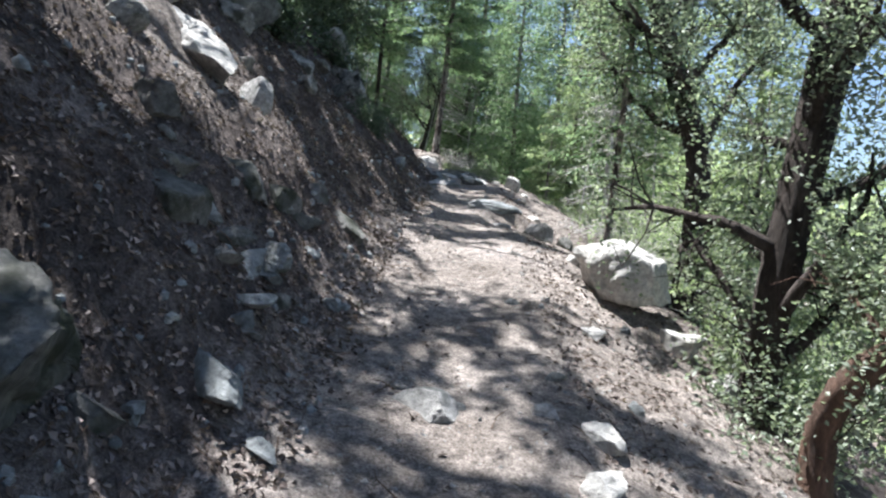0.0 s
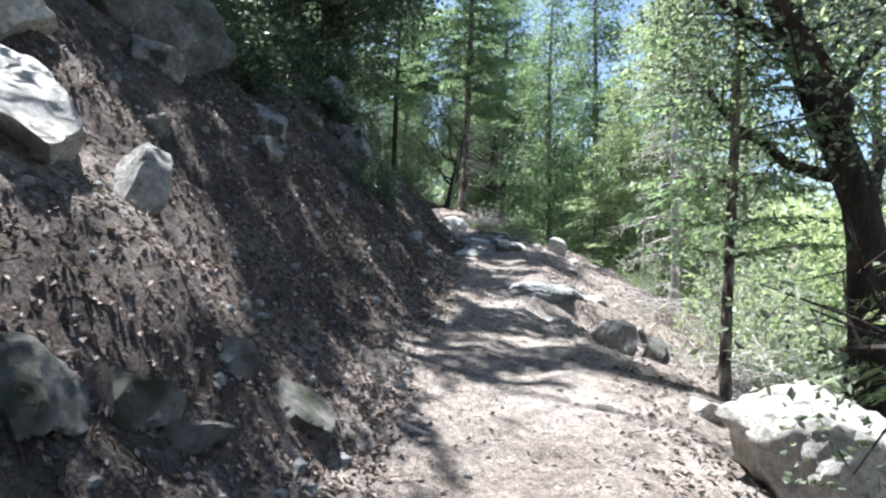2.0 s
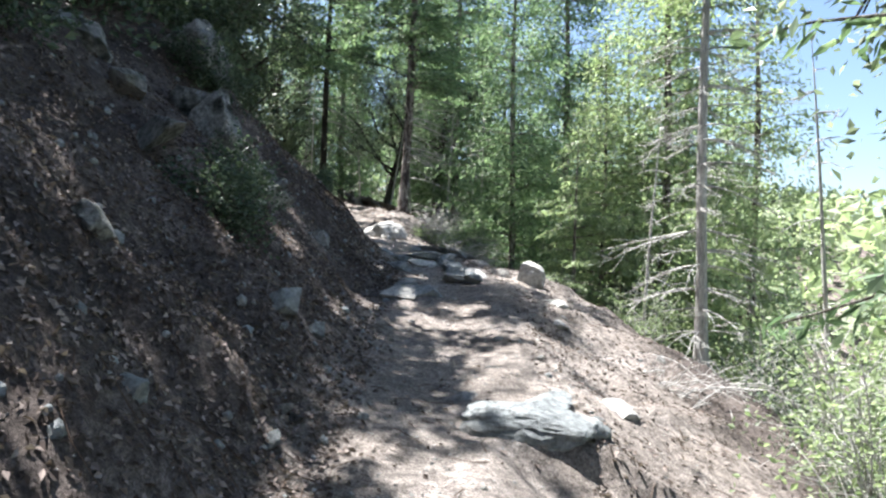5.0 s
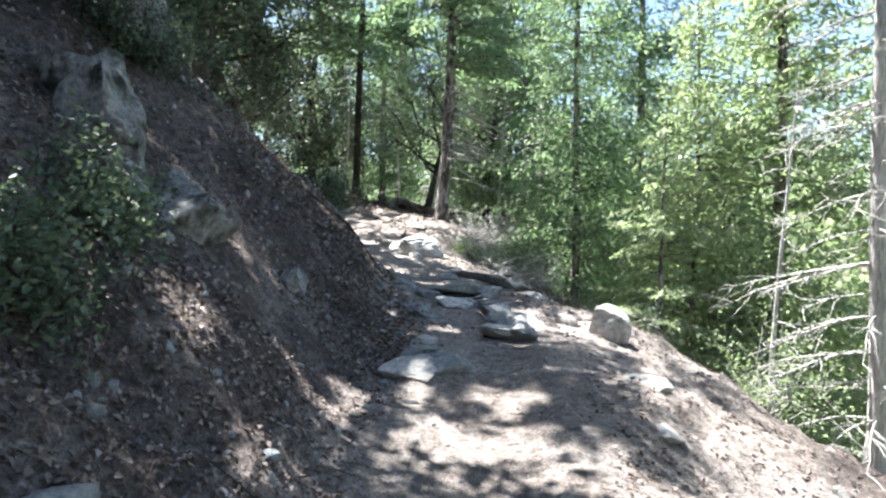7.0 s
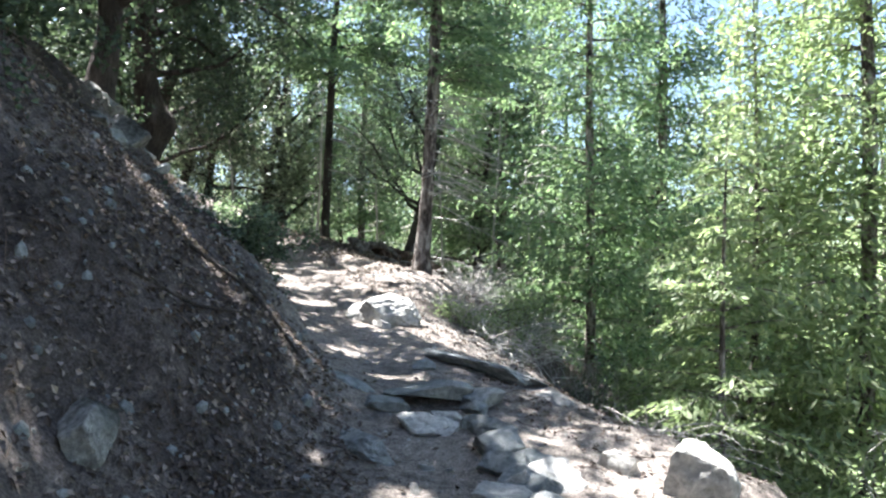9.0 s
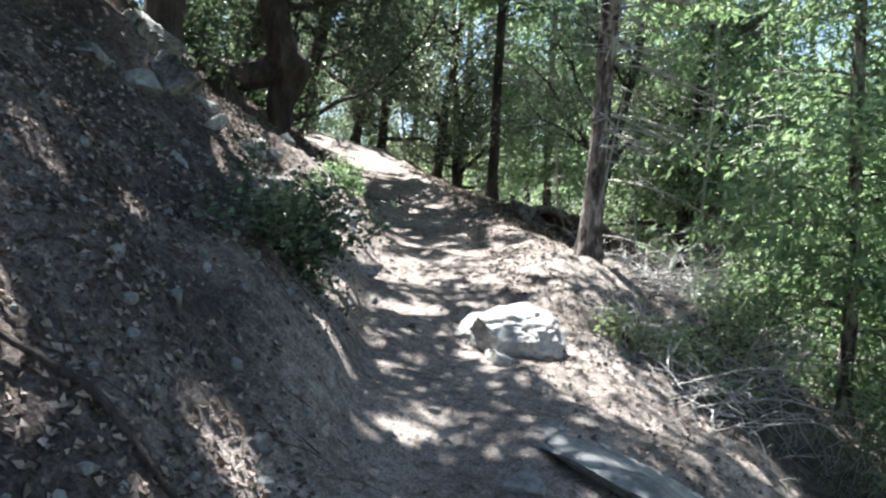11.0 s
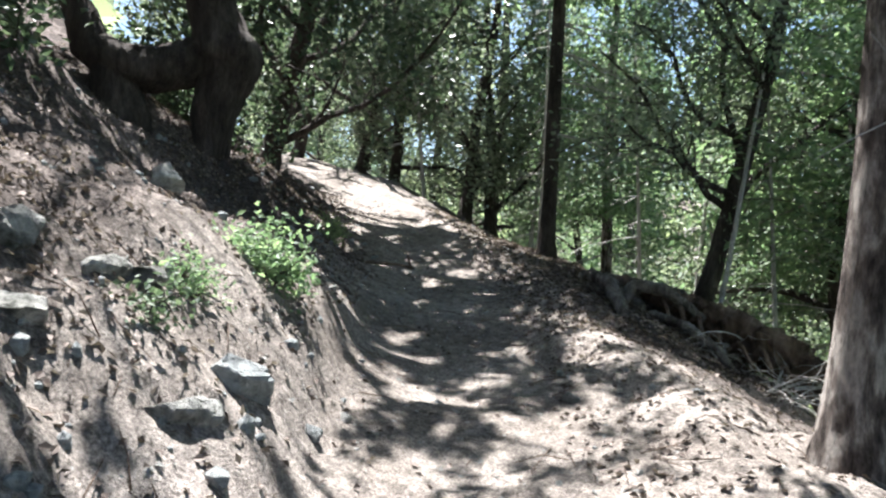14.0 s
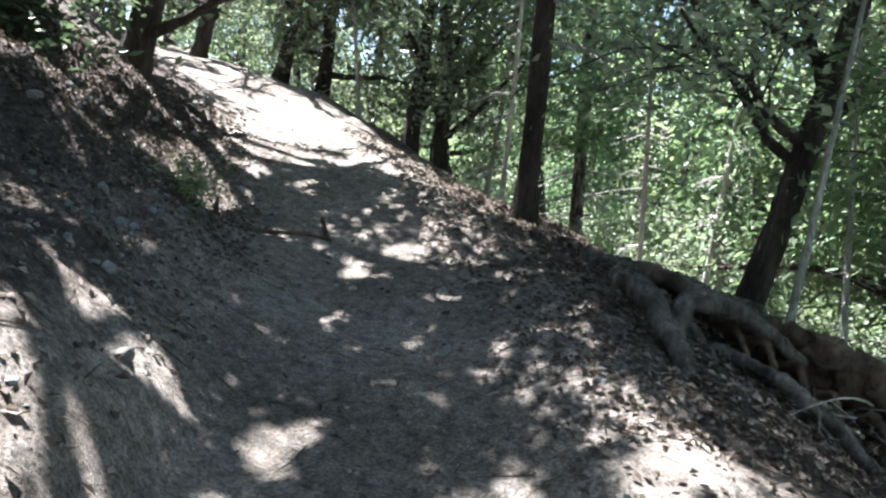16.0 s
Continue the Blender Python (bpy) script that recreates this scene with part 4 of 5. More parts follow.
put(fir("pale half-dead fir with bare boughs below the trail", 34, 9, 0.075, 0.05, 1.4, 0.24, 0.09, GREY_WOOD, dead_below=4.2, lean=(0.01, 0), leaves=BRIGHT_LEAF), 3.4, 15.1)
put(fir("small bright young fir by the oak", 30, 3.0, 0.04, 0.1, 1.1, 0.2, 0.09, leaves=BRIGHT_LEAF), 3.1, 7.0)
put(fir("small bright young fir on the outer slope", 130, 3.6, 0.04, 0.06, 1.2, 0.2, 0.09, leaves=BRIGHT_LEAF), 2.7, 18.9)
put(fir("bright young fir below the narrow part", 131, 6.5, 0.06, 0.04, 1.8, 0.22, 0.1, leaves=BRIGHT_LEAF, puff=1), 3.5, 20.3)
put(fir("lush fir below the trail", 35, 14, 0.12, 0.03, 2.6, 0.28, 0.12, puff=1), 3.6, 24.8)
put(fir("lush fir below the trail", 36, 12, 0.11, 0.03, 2.2, 0.28, 0.12, leaves=BRIGHT_LEAF, puff=1), 4.6, 20.0)
put(fir("lush young fir below the bend", 39, 10, 0.08, 0.03, 2.0, 0.26, 0.11, puff=1), 2.0, 22.6)
put(fir("grey thin dead snag among the trees", 37, 4.2, 0.04, 0.3, 0.5, 0.5, 0.08, GREY_WOOD, dead_below=9, lean=(0.05, 0), name="snag"), -1.3, 29.0)
put(fir("broken dead trunk among the trees", 38, 5.0, 0.16, 0.5, 0.5, 0.6, 0.08, GREY_WOOD, dead_below=9, lean=(0.02, 0), name="snag"), -0.95, 32.6)

# thin dead stems and saplings on the slope below
THIN = put(fir("grey thin dead snag among the trees", 137, 5.0, 0.035, 0.12, 0.9, 0.3, 0.08, GREY_WOOD, dead_below=9, lean=(0.03, 0.02), name="snag", tiers=(1, 4), each=False), 0.6, 26.2)
for n, (x, y, k) in enumerate(((-0.3, 27.0, 0.9), (1.6, 25.2, 1.1), (2.3, 27.6, 1.2), (-2.0, 28.6, 0.9), (-3.9, 30.4, 1.1), (-0.4, 30.3, 1.3), (1.4, 23.9, 0.8), (3.4, 26.0, 1.2), (-6.4, 31.2, 1.0), (-4.6, 32.4, 1.2), (4.0, 13.2, 0.9), (3.2, 16.6, 0.8))):
    copy_thing(THIN, pose(x, y, on_ground(x, y) - 0.1, (n % 3 - 1) * 4, (n % 5 - 2) * 3, n * 71) @ Matrix.Diagonal((k, k, k, 1)))

# the forest beyond, from a few kinds
NEAR = [put(fir("tall green fir in the forest", 40 + i, t, gth, 0.05, rch, 0.34, 0.12, dead_below=db, leaves=lv, sides=8, each=False, puff=1), x, y, 0, 1.0, 0.2)
        for i, (t, gth, rch, db, lv, x, y) in enumerate(((15, 0.12, 2.5, 2.2, FIR_LEAF, 1.0, 30.0), (12, 0.1, 2.3, 0.8, BRIGHT_LEAF, 6.0, 27.5)))]
FAR = [put(fir("tall green fir deep in the forest", 45 + i, t, gth, 0.05, rch, 0.5, 0.21, dead_below=db, leaves=lv, sides=5, each=False, wide=0.46, puff=1), x, y, 0, 1.0, 0.2)
       for i, (t, gth, rch, db, lv, x, y) in enumerate(((19, 0.16, 3.0, 2.5, FIR_LEAF, 9.0, 31.0), (15, 0.13, 2.8, 1.0, BRIGHT_LEAF, 11, 38), (23, 0.18, 3.2, 3.0, FIR_LEAF, -4, 44)))]
OAKS = [oak("grey-green oak in the forest", rise(x, y, (0.2, 0, 2), (0.4, 0.2, 4), (0.3, 0.3, 8)), (0.13, 0.11, 0.09, 0.04), 50 + i, 8, 3.2, 0.11, 8, low=0.12, leaves=lv, twigs=7)
        for i, (x, y, lv) in enumerate(((7.0, 33.5, OAK_LEAF), (2.4, 34.0, OAK_LEAF)))]
rng = np.random.default_rng(77)


def plant(src, x, y, low=0.75, high=1.2):
    s = rng.uniform(low, high)
    copy_thing(src, pose(x, y, on_ground(x, y) - 0.2, 0, 0, rng.uniform(0, 360)) @ Matrix.Diagonal((s, s, s, 1)))


for x, y in ((-0.6, 31.0), (3.5, 30.5), (-3.2, 33.5), (6.0, 30.0), (5.5, 34), (9.5, 2.0), (0.9, 28.0), (6.8, 21.0), (9.0, 27.5), (5.4, 12.5)):
    plant(NEAR[1 if x > 5 else rng.integers(2)], x, y, 0.8, 1.1)
spots = [(-0.6, 31.0), (3.5, 30.5), (-3.2, 33.5), (6, 27), (5.5, 34), (8, 17.5), (7, 10.5), (9.5, 13.5), (8, 6), (6, 14.5), (2.4, 34), (9, 31), (14, 24), (-4, 44)]
for x, y in ((4.0, 28.6), (2.6, 31.5), (-4.0, 36.0), (-1.0, 35.0), (6.5, 31.0), (-7.0, 37.0), (0.5, 40.0), (-11, 38), (-14, 34), (-6.2, 34.6), (-9.8, 36.6), (-13.5, 39.0), (-16.5, 37.5), (3.2, 37.8)):
    plant(OAKS[rng.integers(2)], x, y, 0.85, 1.2)
    spots.append((x, y))
for _ in range(4000):
    if len(spots) > 105:
        break
    x, y = rng.uniform(-30, 45) if len(spots) < 95 else rng.uniform(-24, 16), rng.uniform(-14, 75) if len(spots) < 95 else rng.uniform(30, 62)
    d = along(x, y)[1][0]
    thin = x > 3.5 + 0.27 * (y - 8) and y > -6 and rng.uniform() < 0.93
    if (d > 8 or d < -10) and all((x - a) ** 2 + (y - b) ** 2 > (7 if len(spots) < 95 else 4) for a, b in spots) and (y > 12 or x > 7 or x < -9) and not thin:
        spots.append((x, y))
        plant(FAR[rng.integers(3)] if rng.uniform() < 0.68 else OAKS[rng.integers(2)], x, y)

# ---- undergrowth ----
put(shrub("dense dark-green shrub overhanging the bank", 61, (0.5, 0.55, 0.32), 20, 0.05, 14), -1.9, 18.3, 0, 1.0, 0.1)
put(shrub("dense dark-green shrub overhanging the bank", 62, (0.4, 0.45, 0.28), 13, 0.05, 13), -2.1, 18.75, 0, 1.0, 0.1)
put(shrub("dark-green shrub at the foot of the rock", 63, (0.45, 0.4, 0.4), 12, 0.045, 12), -1.45, 12.0, 0, 1.0, 0.1)
put(shrub("dark shrub under the leaning slab", 64, (0.35, 0.4, 0.3), 12, 0.045, 12), -1.55, 12.7, 0, 1.0, 0.1)
put(shrub("small bright-green seedling on the bank", 65, (0.26, 0.26, 0.24), 11, 0.05, 7, FIR_LEAF), -3.22, 21.7, 0, 1.0, 0.02)
put(shrub("small bright-green seedling on the bank", 66, (0.12, 0.12, 0.1), 5, 0.035, 5, FIR_LEAF), -3.05, 20.95, 0, 1.0, 0.02)
put(shrub("small green plant beside the tread", 67, (0.2, 0.2, 0.14), 7, 0.04, 7, BRIGHT_LEAF), -4.6, 24.65, 0, 1.0, 0.02)
put(shrub("small green plant on the bank", 68, (0.12, 0.14, 0.08), 5, 0.035, 5, DARK_LEAF), -2.9, 20.6, 0, 1.0, 0.02)
put(shrub("leafy green shrub on the outer slope", 69, (0.5, 0.6, 0.3), 14, 0.05, 10, BRIGHT_LEAF), 0.35, 20.7, 0, 1.0, 0.05)
put(shrub("leafy green shrub on the outer slope", 70, (0.6, 0.6, 0.35), 14, 0.05, 10, OAK_LEAF), 0.9, 21.7, 0, 1.0, 0.05)

BRUSH = [put(shrub("pale thin thicket on the slope below the trail", 80 + i, (0.8, 0.8, 1.5), 16, 0.06, 4, lv, GREY_WOOD, "thicket"), x, y, 0, 1.0, 0.1)
         for i, (lv, x, y) in enumerate(((BRIGHT_LEAF, 3.0, 10.5), (OAK_LEAF, 4.0, 12.5), (DARK_LEAF, 0.8, 25.5)))]
rng = np.random.default_rng(5)
spots = []
for _ in range(3000):
    if len(spots) > 50:
        break
    y = rng.uniform(-1, 40)
    d = rng.uniform(2.6, 9) if rng.uniform() < 0.8 else rng.uniform(-12, -6)
    k = min(len(LINE) - 1, int(np.argmin(np.abs(LINE[:, 1] - y))))
    x = LINE[k, 0] + d * LINE_DIR[k, 1]
    y = y - d * LINE_DIR[k, 0]
    if all((x - a) ** 2 + (y - b) ** 2 > 0.9 for a, b in spots) and not (y < 4.2 and d > 0):
        spots.append((x, y))
        s = rng.uniform(0.7, 1.35) if d > 3.6 else rng.uniform(0.4, 0.7)
        copy_thing(BRUSH[rng.integers(3) if y < 22 else rng.integers(1, 3)], pose(x, y, on_ground(x, y) - 0.1, 0, 0, rng.uniform(0, 360)) @ Matrix.Diagonal((s, s, s, 1)))


def dead_brush(label, seed, spread, sticks=40, thick=0.006, name="dead_brush"):
    """A tangle of bare grey sticks, each with its twigs."""
    rng = np.random.default_rng(seed)
    ob = tagged(new(name), label, "dead brush")
    for _ in range(sticks):
        a = rng.uniform(0, 2 * math.pi)
        st = bent(rng, rng.normal(0, 0.25, 3) * np.array(spread) + (0, 0, 0.03), (math.cos(a), math.sin(a), rng.uniform(-0.1, 0.8)), float(np.mean(spread)) * rng.uniform(0.6, 1.6), 8, 0.16, -0.6)
        pieces = [tube(st, np.linspace(thick * rng.uniform(0.6, 1.5), 0.002, 8), 4)]
        for _ in range(3):
            q = st[rng.integers(2, 8)]
            pieces.append(tube(bent(rng, q, rng.normal(0, 1, 3), float(np.mean(spread)) * 0.4, 5, 0.2, -0.3), np.linspace(0.003, 0.001, 5), 3))
        v, f = joined(pieces)
        child("dead_branch", mesh_of("dead_branch", v, f, GREY_WOOD, True), ob)
    return ob


for n, (x, y, sp, k) in enumerate(((0.25, 21.9, 0.8, 110), (0.1, 20.5, 0.6, 80), (0.7, 19.8, 0.7, 60), (0.9, 23.0, 0.9, 90), (0.2, 22.9, 0.7, 70), (1.0, 21.2, 0.8, 70), (-0.55, 24.3, 0.45, 36), (2.4, 13.0, 0.8, 40), (2.5, 9.6, 0.8, 40), (-0.9, 25.0, 0.5, 30), (1.9, 18.0, 0.7, 36))):
    put(dead_brush("tangle of bare grey dead branches on the slope", 90 + n, (sp, sp, sp * 0.6), k), x, y, 0, 1.0, 0.02)


def log_thing(name, label, path, radii, mat, seed, n=12, lumps=0.1, category="log"):
    rng = np.random.default_rng(seed)
    path = np.asarray(path, float)
    k = np.linspace(0, len(path) - 1, 40)
    line = np.stack([np.interp(k, range(len(path)), path[:, c]) for c in range(3)], 1)
    for _ in range(2):
        line[1:-1] = (line[:-2] + 2 * line[1:-1] + line[2:]) / 4
    rad = np.interp(k, range(len(path)), radii)
    line = np.concatenate([[line[0] + (line[0] - line[1]) * 0.05], line, [line[-1] + (line[-1] - line[-2]) * 0.05]])
    rad = np.concatenate([[0.002], rad, [0.002]])
    line[1:-1] += rng.normal(0, 0.12, (len(line) - 2, 3)) * rad[1:-1, None]
    base = line[0].copy()
    v, f = tube(line - base, rad, n, rng, lumps)
    ob = new(name, mesh_of(name, v, f, mat, True))
    ob.location = base
    return tagged(ob, label, category)


log_thing("fallen_log", "weathered fallen log lying along the trail edge", [g(-2.35, 26.35, 0.05), g(-1.75, 26.1, 0.12), g(-1.25, 25.9, 0.2), g(-0.7, 25.6, 0.3)], (0.06, 0.09, 0.11, 0.08), OLD_WOOD, 1, 14, 0.24)
log_thing("fallen_log", "rotting brown log broken open below the trail", [g(-1.6, 25.3, 0.14), g(-1.0, 25.1, 0.24), g(-0.4, 24.9, 0.3), g(0.2, 24.8, 0.36)], (0.06, 0.14, 0.16, 0.1), ROTTEN_WOOD, 2, 20, 0.36)
log_thing("root", "grey exposed root curling out of the slope", [g(-1.98, 25.55, 0.1), g(-1.8, 25.25, 0.1), g(-1.6, 25.0, 0.02), g(-1.45, 24.85, -0.1)], (0.045, 0.05, 0.045, 0.03), OLD_WOOD, 3, 9, 0.1, "root")
log_thing("root", "grey exposed root arching over the log", [g(-1.75, 25.05, 0.0), g(-1.62, 25.2, 0.2), g(-1.3, 25.3, 0.25), g(-0.9, 25.35, 0.28)], (0.05, 0.055, 0.05, 0.04), OLD_WOOD, 4, 9, 0.1, "root")
log_thing("root", "grey forked root on the slope", [g(-1.5, 25.0, 0.02), g(-1.2, 24.75, 0.12), g(-0.95, 24.6, 0.1), g(-0.75, 24.4, -0.05)], (0.03, 0.04, 0.035, 0.02), OLD_WOOD, 14, 8, 0.12, "root")
log_thing("root", "dark thick root under the log", [g(-2.2, 26.0, 0.0), g(-1.8, 25.8, 0.12), g(-1.4, 25.6, 0.14), g(-1.0, 25.5, 0.05)], (0.04, 0.06, 0.055, 0.03), ROTTEN_WOOD, 15, 9, 0.14, "root")
log_thing("root", "pale grey root curving down beside the log", [g(-2.05, 25.1, 0.14), g(-1.85, 24.8, 0.16), g(-1.7, 24.5, 0.08), g(-1.6, 24.3, -0.05)], (0.05, 0.06, 0.05, 0.03), OLD_WOOD, 16, 10, 0.14, "root")
log_thing("root", "pale grey root bent like an elbow", [g(-1.75, 24.75, -0.05), g(-1.65, 24.95, 0.2), g(-1.4, 25.0, 0.27), g(-1.05, 24.95, 0.22)], (0.04, 0.055, 0.05, 0.03), OLD_WOOD, 17, 10, 0.14, "root")
for n in range(9):
    a, b = -1.5 + 0.16 * n, 25.15 - 0.07 * n
    log_thing("splinter", "broken brown splinter of the rotting log", [g(a, b, 0.1), g(a + 0.08, b - 0.12, 0.2 + 0.02 * (n % 3)), g(a + 0.2 - 0.03 * (n % 4), b - 0.32, 0.06)], (0.03, 0.025, 0.008), ROTTEN_WOOD, 30 + n, 6, 0.25, "wood")
log_thing("root", "dark root crossing the tread", [g(-4.6, 25.2, 0.0), g(-4.35, 25.25, 0.03), g(-4.15, 25.5, 0.03), g(-4.0, 25.6, -0.02)], (0.012, 0.018, 0.016, 0.01), ROTTEN_WOOD, 5, 6, 0.1, "root")
log_thing("root_stub", "short dark root stub standing out of the tread", [g(-4.08, 25.62, -0.03), g(-4.1, 25.6, 0.06), g(-4.12, 25.6, 0.14)], (0.022, 0.018, 0.012), ROTTEN_WOOD, 6, 7, 0.1, "root")
log_thing("root_stub", "short dark root stub standing out of the bank", [g(-4.6, 25.05, -0.03), g(-4.62, 25.05, 0.08), g(-4.62, 25.07, 0.16)], (0.022, 0.018, 0.012), ROTTEN_WOOD, 7, 7, 0.1, "root")
log_thing("fallen_branch", "thin dark branch lying on the bank", [g(-1.3, 15.2, 0.03), g(-1.1, 15.6, 0.04), g(-0.95, 15.9, 0.03)], (0.007, 0.01, 0.006), OAK_BARK, 8, 6, 0.1, "branch")
log_thing("fallen_branch", "thin dark branch half buried in litter", [g(-1.35, 16.0, 0.03), g(-1.0, 16.25, 0.05), g(-0.75, 16.35, 0.02)], (0.01, 0.014, 0.008), OAK_BARK, 9, 6, 0.1, "branch")
log_thing("leaning_pole", "pale leaning dead pole among the trees", [g(-1.0, 26.0, 0.0), np.array(g(-0.85, 26.3, 1.2)), np.array(g(-0.6, 26.8, 3.2))], (0.03, 0.026, 0.015), GREY_WOOD, 10, 7, 0.05, "pole")

put(shrub("leafy oak sapling on the slope edge", 71, (0.7, 0.7, 0.9), 16, 0.05, 10, OAK_LEAF, OAK_BARK, "sapling"), 2.35, 4.5, 0, 1.0, 0.05)
put(shrub("leafy oak sapling on the slope edge", 72, (0.6, 0.6, 0.8), 14, 0.05, 10, BRIGHT_LEAF, OAK_BARK, "sapling"), 2.75, 5.6, 0, 1.0, 0.05)
UNDER = put(shrub("dark evergreen shrub on the shaded upper bank", 73, (0.9, 0.9, 0.7), 18, 0.08, 9, DARK_LEAF), -3.4, 10.6, 0, 1.0, 0.1)
for n, (x, y, s) in enumerate(((-3.6, 12.0, 1.1), (-3.9, 14.6, 1.2), (-3.2, 16.3, 1.0), (-3.9, 17.8, 1.1), (-4.6, 11.2, 1.3), (-3.6, 8.0, 1.0), (-4.3, 6.6, 1.2), (-4.2, 3.8, 1.2), (-5.2, 21.2, 1.1), (-4.9, 18.6, 1.2), (-6.8, 25.4, 1.2), (-2.6, 15.0, 0.6), (-3.0, 11.3, 0.6))):
    copy_thing(UNDER, pose(x, y, on_ground(x, y) - 0.1, 0, 0, n * 67) @ Matrix.Diagonal((s, s, s, 1)))

for n, (x, y) in enumerate(((3.6, 12.4), (4.3, 13.4), (3.3, 11.3), (4.6, 11.8), (3.9, 10.2), (4.4, 15.6))):
    put(shrub("tall pale sparse bush of bare twigs below the trail", 150 + n, (0.55, 0.55, 2.0), 22, 0.05, 2, BRIGHT_LEAF, GREY_WOOD, "bare_bush"), x, y, n * 50, 1.0, 0.1)

# ---- loose stones ----
STONES = []
for n in range(7):
    mat = (GRANITE, PALE_ROCK, BLUE_ROCK, LICHEN_ROCK)[n % 4]
    STONES.append(rock_mesh("stone", (1.0, 0.75, 0.55), 200 + n, mat, 12, 3, 0.14))
rng = np.random.default_rng(12)
count = 0
while count < 300:
    k = rng.integers(600, 890)
    d = rng.normal(-0.1, 1.1)
    x, y = LINE[k, 0] + d * LINE_DIR[k, 1], LINE[k, 1] - d * LINE_DIR[k, 0]
    if abs(d) < 0.35 and rng.uniform() < 0.6 or abs(d) > 2.6:
        continue
    size = 0.022 + 0.055 * rng.uniform() ** 2.5
    ob = new("stone", STONES[rng.integers(7)])
    ob.matrix_world = pose(x, y, on_ground(x, y) + size * 0.1, rng.uniform(-25, 25), rng.uniform(-25, 25), rng.uniform(0, 360)) @ Matrix.Diagonal((size, size, size, 1))
    tagged(ob, "small loose angular stone on the ground", "stone", "loose stones along the trail")
    count += 1


def scatter(count, seed, spread, offset, ends=(595, 900)):
    """Places over the ground about the trail: x, y, z, distance from the tread's middle, and the slope's rough normal."""
    rng = np.random.default_rng(seed)
    k = rng.integers(ends[0], ends[1], count)
    d = offset + rng.normal(0, spread, count)
    x = LINE[k, 0] + d * LINE_DIR[k, 1] + rng.normal(0, 0.05, count)
    y = LINE[k, 1] - d * LINE_DIR[k, 0] + rng.normal(0, 0.05, count)
    lean = 0.68 * ramp(-d, 0.4, 1.0) + 0.35 * ramp(d, 0.7, 1.5)
    nm = np.stack([LINE_DIR[k, 1] * lean, -LINE_DIR[k, 0] * lean, np.sqrt(1 - lean**2)], 1)
    return rng, x, y, height(x, y), d, nm


# gravel
rng, x, y, z, d, nm = scatter(12000, 21, 0.8, -0.05)
ico = np.array([(1, 0, 0), (-1, 0, 0), (0, 1, 0), (0, -1, 0), (0, 0, 1), (0, 0, -1)], float)
tri = np.array([(0, 2, 4), (2, 1, 4), (1, 3, 4), (3, 0, 4), (2, 0, 5), (1, 2, 5), (3, 1, 5), (0, 3, 5)])
r = (0.004 + 0.015 * rng.uniform(0, 1, len(x)) ** 3)[:, None, None]
v = ico[None] * r * rng.uniform(0.6, 1.3, (len(x), 6, 3)) * np.array([1, 0.85, 0.6]) + rng.normal(0, 0.25, (len(x), 6, 3)) * r
v += np.stack([x, y, z], 1)[:, None]
f = tri[None] + 6 * np.arange(len(x))[:, None, None]
tagged(new("gravel", mesh_of("gravel", v.reshape(-1, 3), f.reshape(-1, 3), GRANITE)), "fine grey gravel strewn over the trail", "gravel", kind="stuff")

# rubble on the banks
rng, x, y, z, d, nm = scatter(2200, 25, 1.0, -1.2)
lump = bmesh.new()
bmesh.ops.create_icosphere(lump, subdivisions=1, radius=1.0)
ball = np.array([q.co[:] for q in lump.verts])
lump.verts.ensure_lookup_table()
tris = np.array([[q.index for q in face.verts] for face in lump.faces])
lump.free()
far = np.abs(d) > 0.55
x, y, z = x[far], y[far], z[far]
r = (0.01 + 0.035 * rng.uniform(0, 1, len(x)) ** 2.2)[:, None, None]
v = ball[None] * r * rng.uniform(0.6, 1.25, (len(x), 1, 3)) * rng.uniform(0.75, 1.2, (len(x), len(ball), 1))
v += np.stack([x, y, z], 1)[:, None]
f = tris[None] + len(ball) * np.arange(len(x))[:, None, None]
tagged(new("rubble", mesh_of("rubble", v.reshape(-1, 3), f.reshape(-1, 3), BLUE_ROCK)), "broken grey rubble lying on the banks", "rubble", kind="stuff")

# dry leaves, thick on the bank and thin on the tread
rng, x, y, z, d, nm = scatter(125000, 22, 1.3, -1.45)
keep = (np.abs(d - 0.05) > 0.62) | (rng.uniform(0, 1, len(x)) < 0.04)
keep &= value_noise(x * 0.8, y * 0.8, 31) + rng.normal(0, 0.35, len(x)) > -0.4
# thinner on the bare dirt and on the painted band of sun
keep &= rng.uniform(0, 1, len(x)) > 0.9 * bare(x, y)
c = (np.stack([x, y, z], 1) + nm * 0.008)[keep]
v, f = leaf_quads(rng, c, 0.042, 0.025, None, 0.62, 0.3, nm[keep])
tagged(new("leaf_litter", mesh_of("leaf_litter", v, f, LITTER)), "dry brown oak leaves littering the slope", "leaf litter", kind="stuff")
rng, x, y, z, d, nm = scatter(9000, 23, 0.9, 1.9)
keep = np.abs(d - 0.05) > 0.6
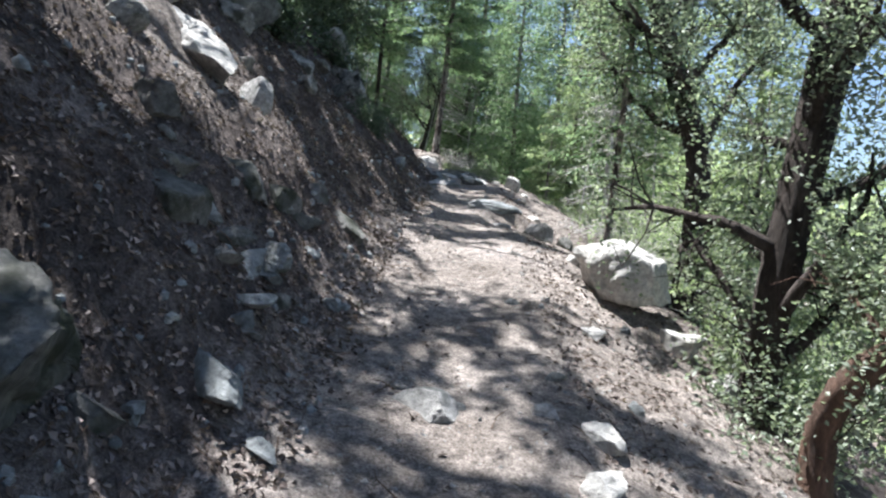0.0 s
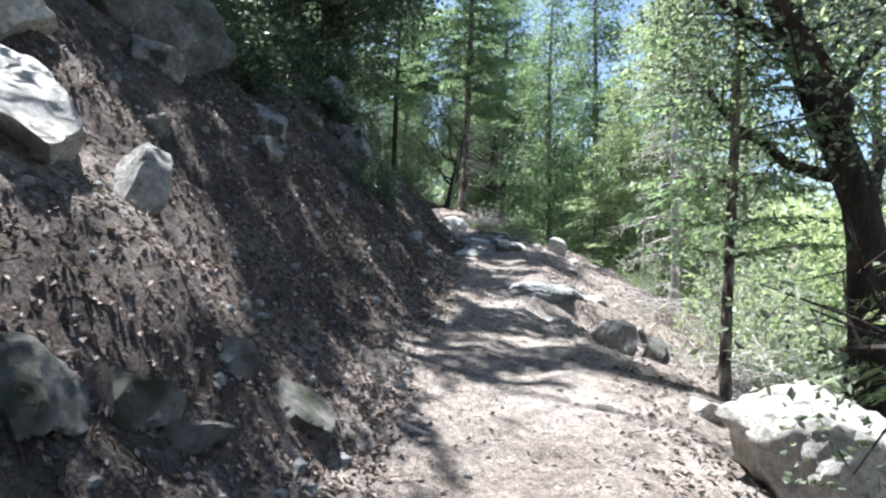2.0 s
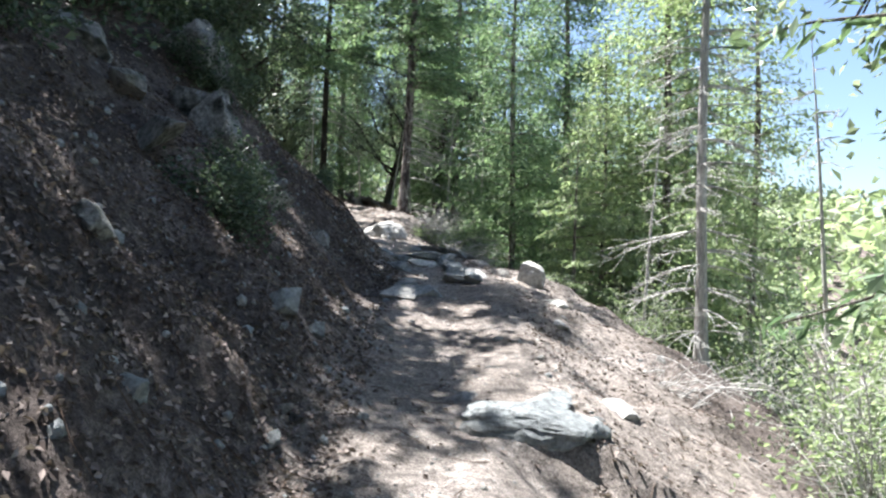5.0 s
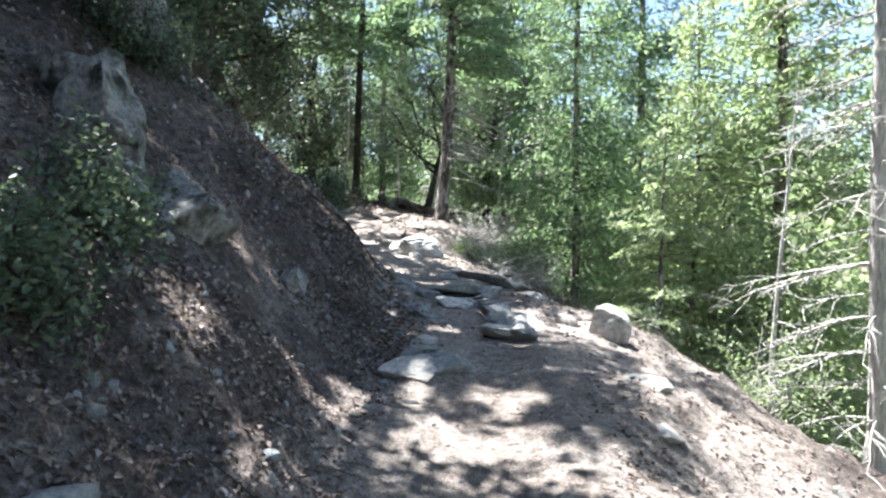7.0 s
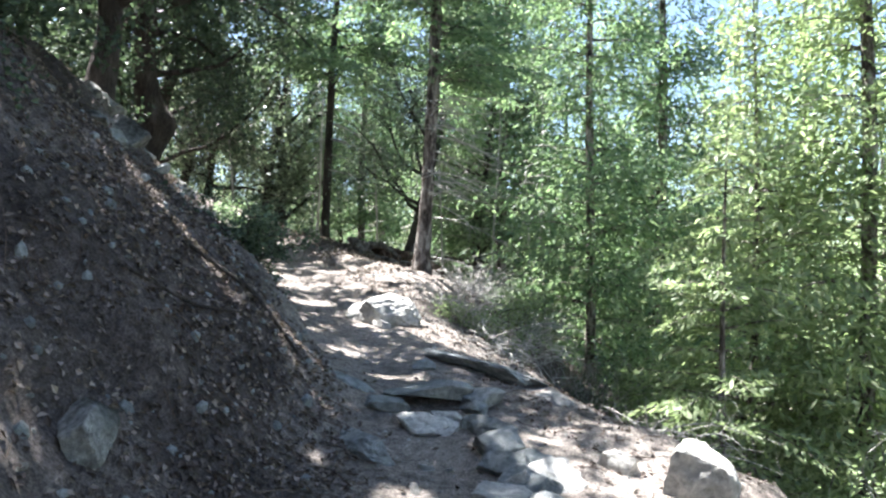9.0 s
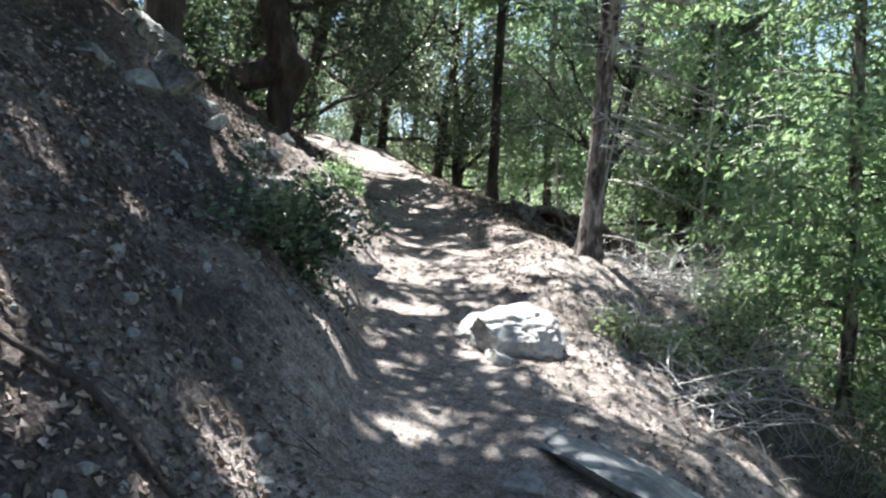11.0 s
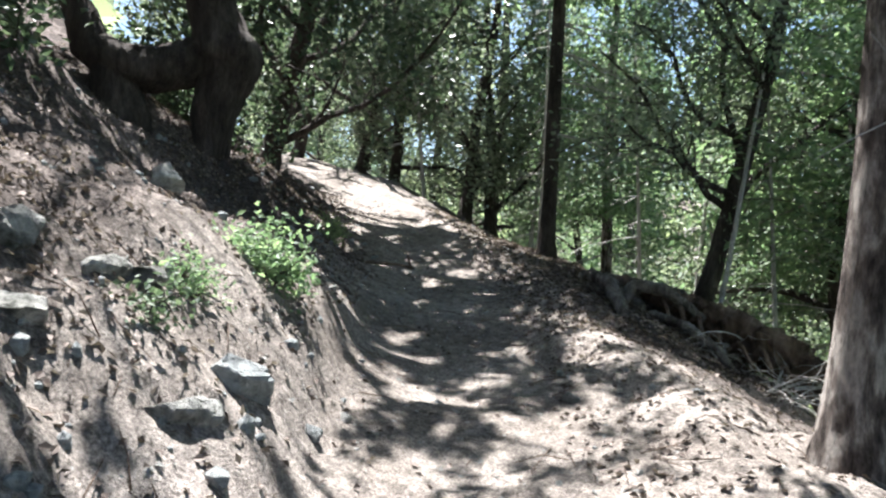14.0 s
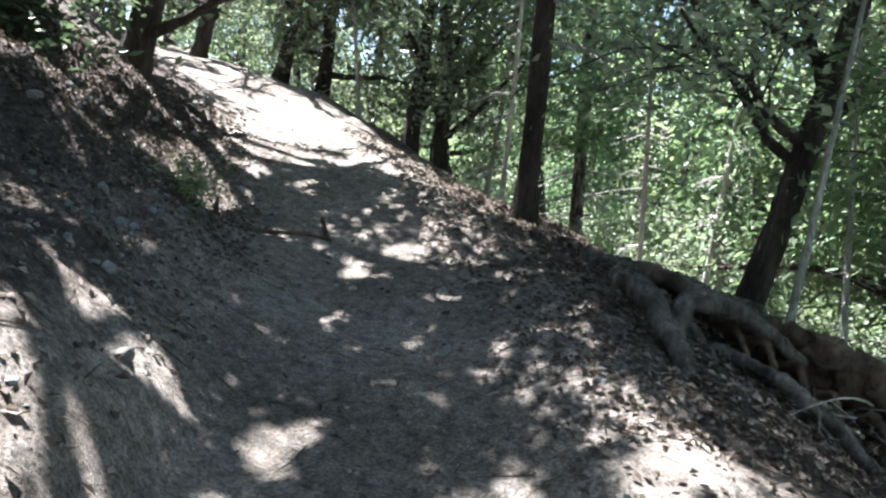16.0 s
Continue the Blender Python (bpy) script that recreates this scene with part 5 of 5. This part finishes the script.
v, f = leaf_quads(rng, np.stack([x, y, z + 0.008], 1)[keep], 0.045, 0.026, None, 0.8, 0.25, nm[keep])
tagged(new("leaf_litter", mesh_of("leaf_litter", v, f, LITTER)), "dry brown leaves on the outer slope", "leaf litter", kind="stuff")

rng, x, y, z, d, nm = scatter(14000, 26, 0.75, 1.9, (838, 900))
keep = d > 0.85 + rng.normal(0, 0.2, len(d))
v, f = leaf_quads(rng, np.stack([x, y, z + 0.01], 1)[keep], 0.05, 0.03, None, 0.7, 0.3, nm[keep])
tagged(new("leaf_litter", mesh_of("leaf_litter", v, f, LITTER)), "deep brown leaf litter along the outer edge", "leaf litter", kind="stuff")

# twigs
rng, x, y, z, d, nm = scatter(2400, 24, 1.5, -1.0)
pieces = []
for px, py, pz, pd in zip(x, y, z, d):
    if abs(pd) < 0.5 and rng.uniform() < 0.7:
        continue
    a = rng.uniform(0, 2 * math.pi)
    ln = rng.uniform(0.05, 0.28)
    q = np.array([px + math.cos(a) * ln, py + math.sin(a) * ln])
    qz = on_ground(q[0], q[1])
    mid = np.array([(px + q[0]) / 2 + rng.normal(0, 0.02), (py + q[1]) / 2 + rng.normal(0, 0.02), (pz + qz) / 2 + rng.uniform(0.0, 0.03)])
    pieces.append(tube(np.array([(px, py, pz + 0.006), mid, (q[0], q[1], qz + 0.008)]), (0.0035, 0.003, 0.0015), 3))
v, f = joined(pieces)
tagged(new("twigs", mesh_of("twigs", v, f, ROTTEN_WOOD, True)), "thin dry twigs scattered over the slope", "twigs", kind="stuff")

# the woods across the valley
rng = np.random.default_rng(9)
n = 26000
a = rng.uniform(-0.35, 2.6, n)
dist = 42 + 190 * rng.uniform(0, 1, n) ** 0.8
x, y = 4 + dist * np.cos(a), 8 + dist * np.sin(a)
z = height(x, y, False)
c = np.stack([x, y, z + rng.uniform(0, 1, n) ** 1.5 * 9], 1)
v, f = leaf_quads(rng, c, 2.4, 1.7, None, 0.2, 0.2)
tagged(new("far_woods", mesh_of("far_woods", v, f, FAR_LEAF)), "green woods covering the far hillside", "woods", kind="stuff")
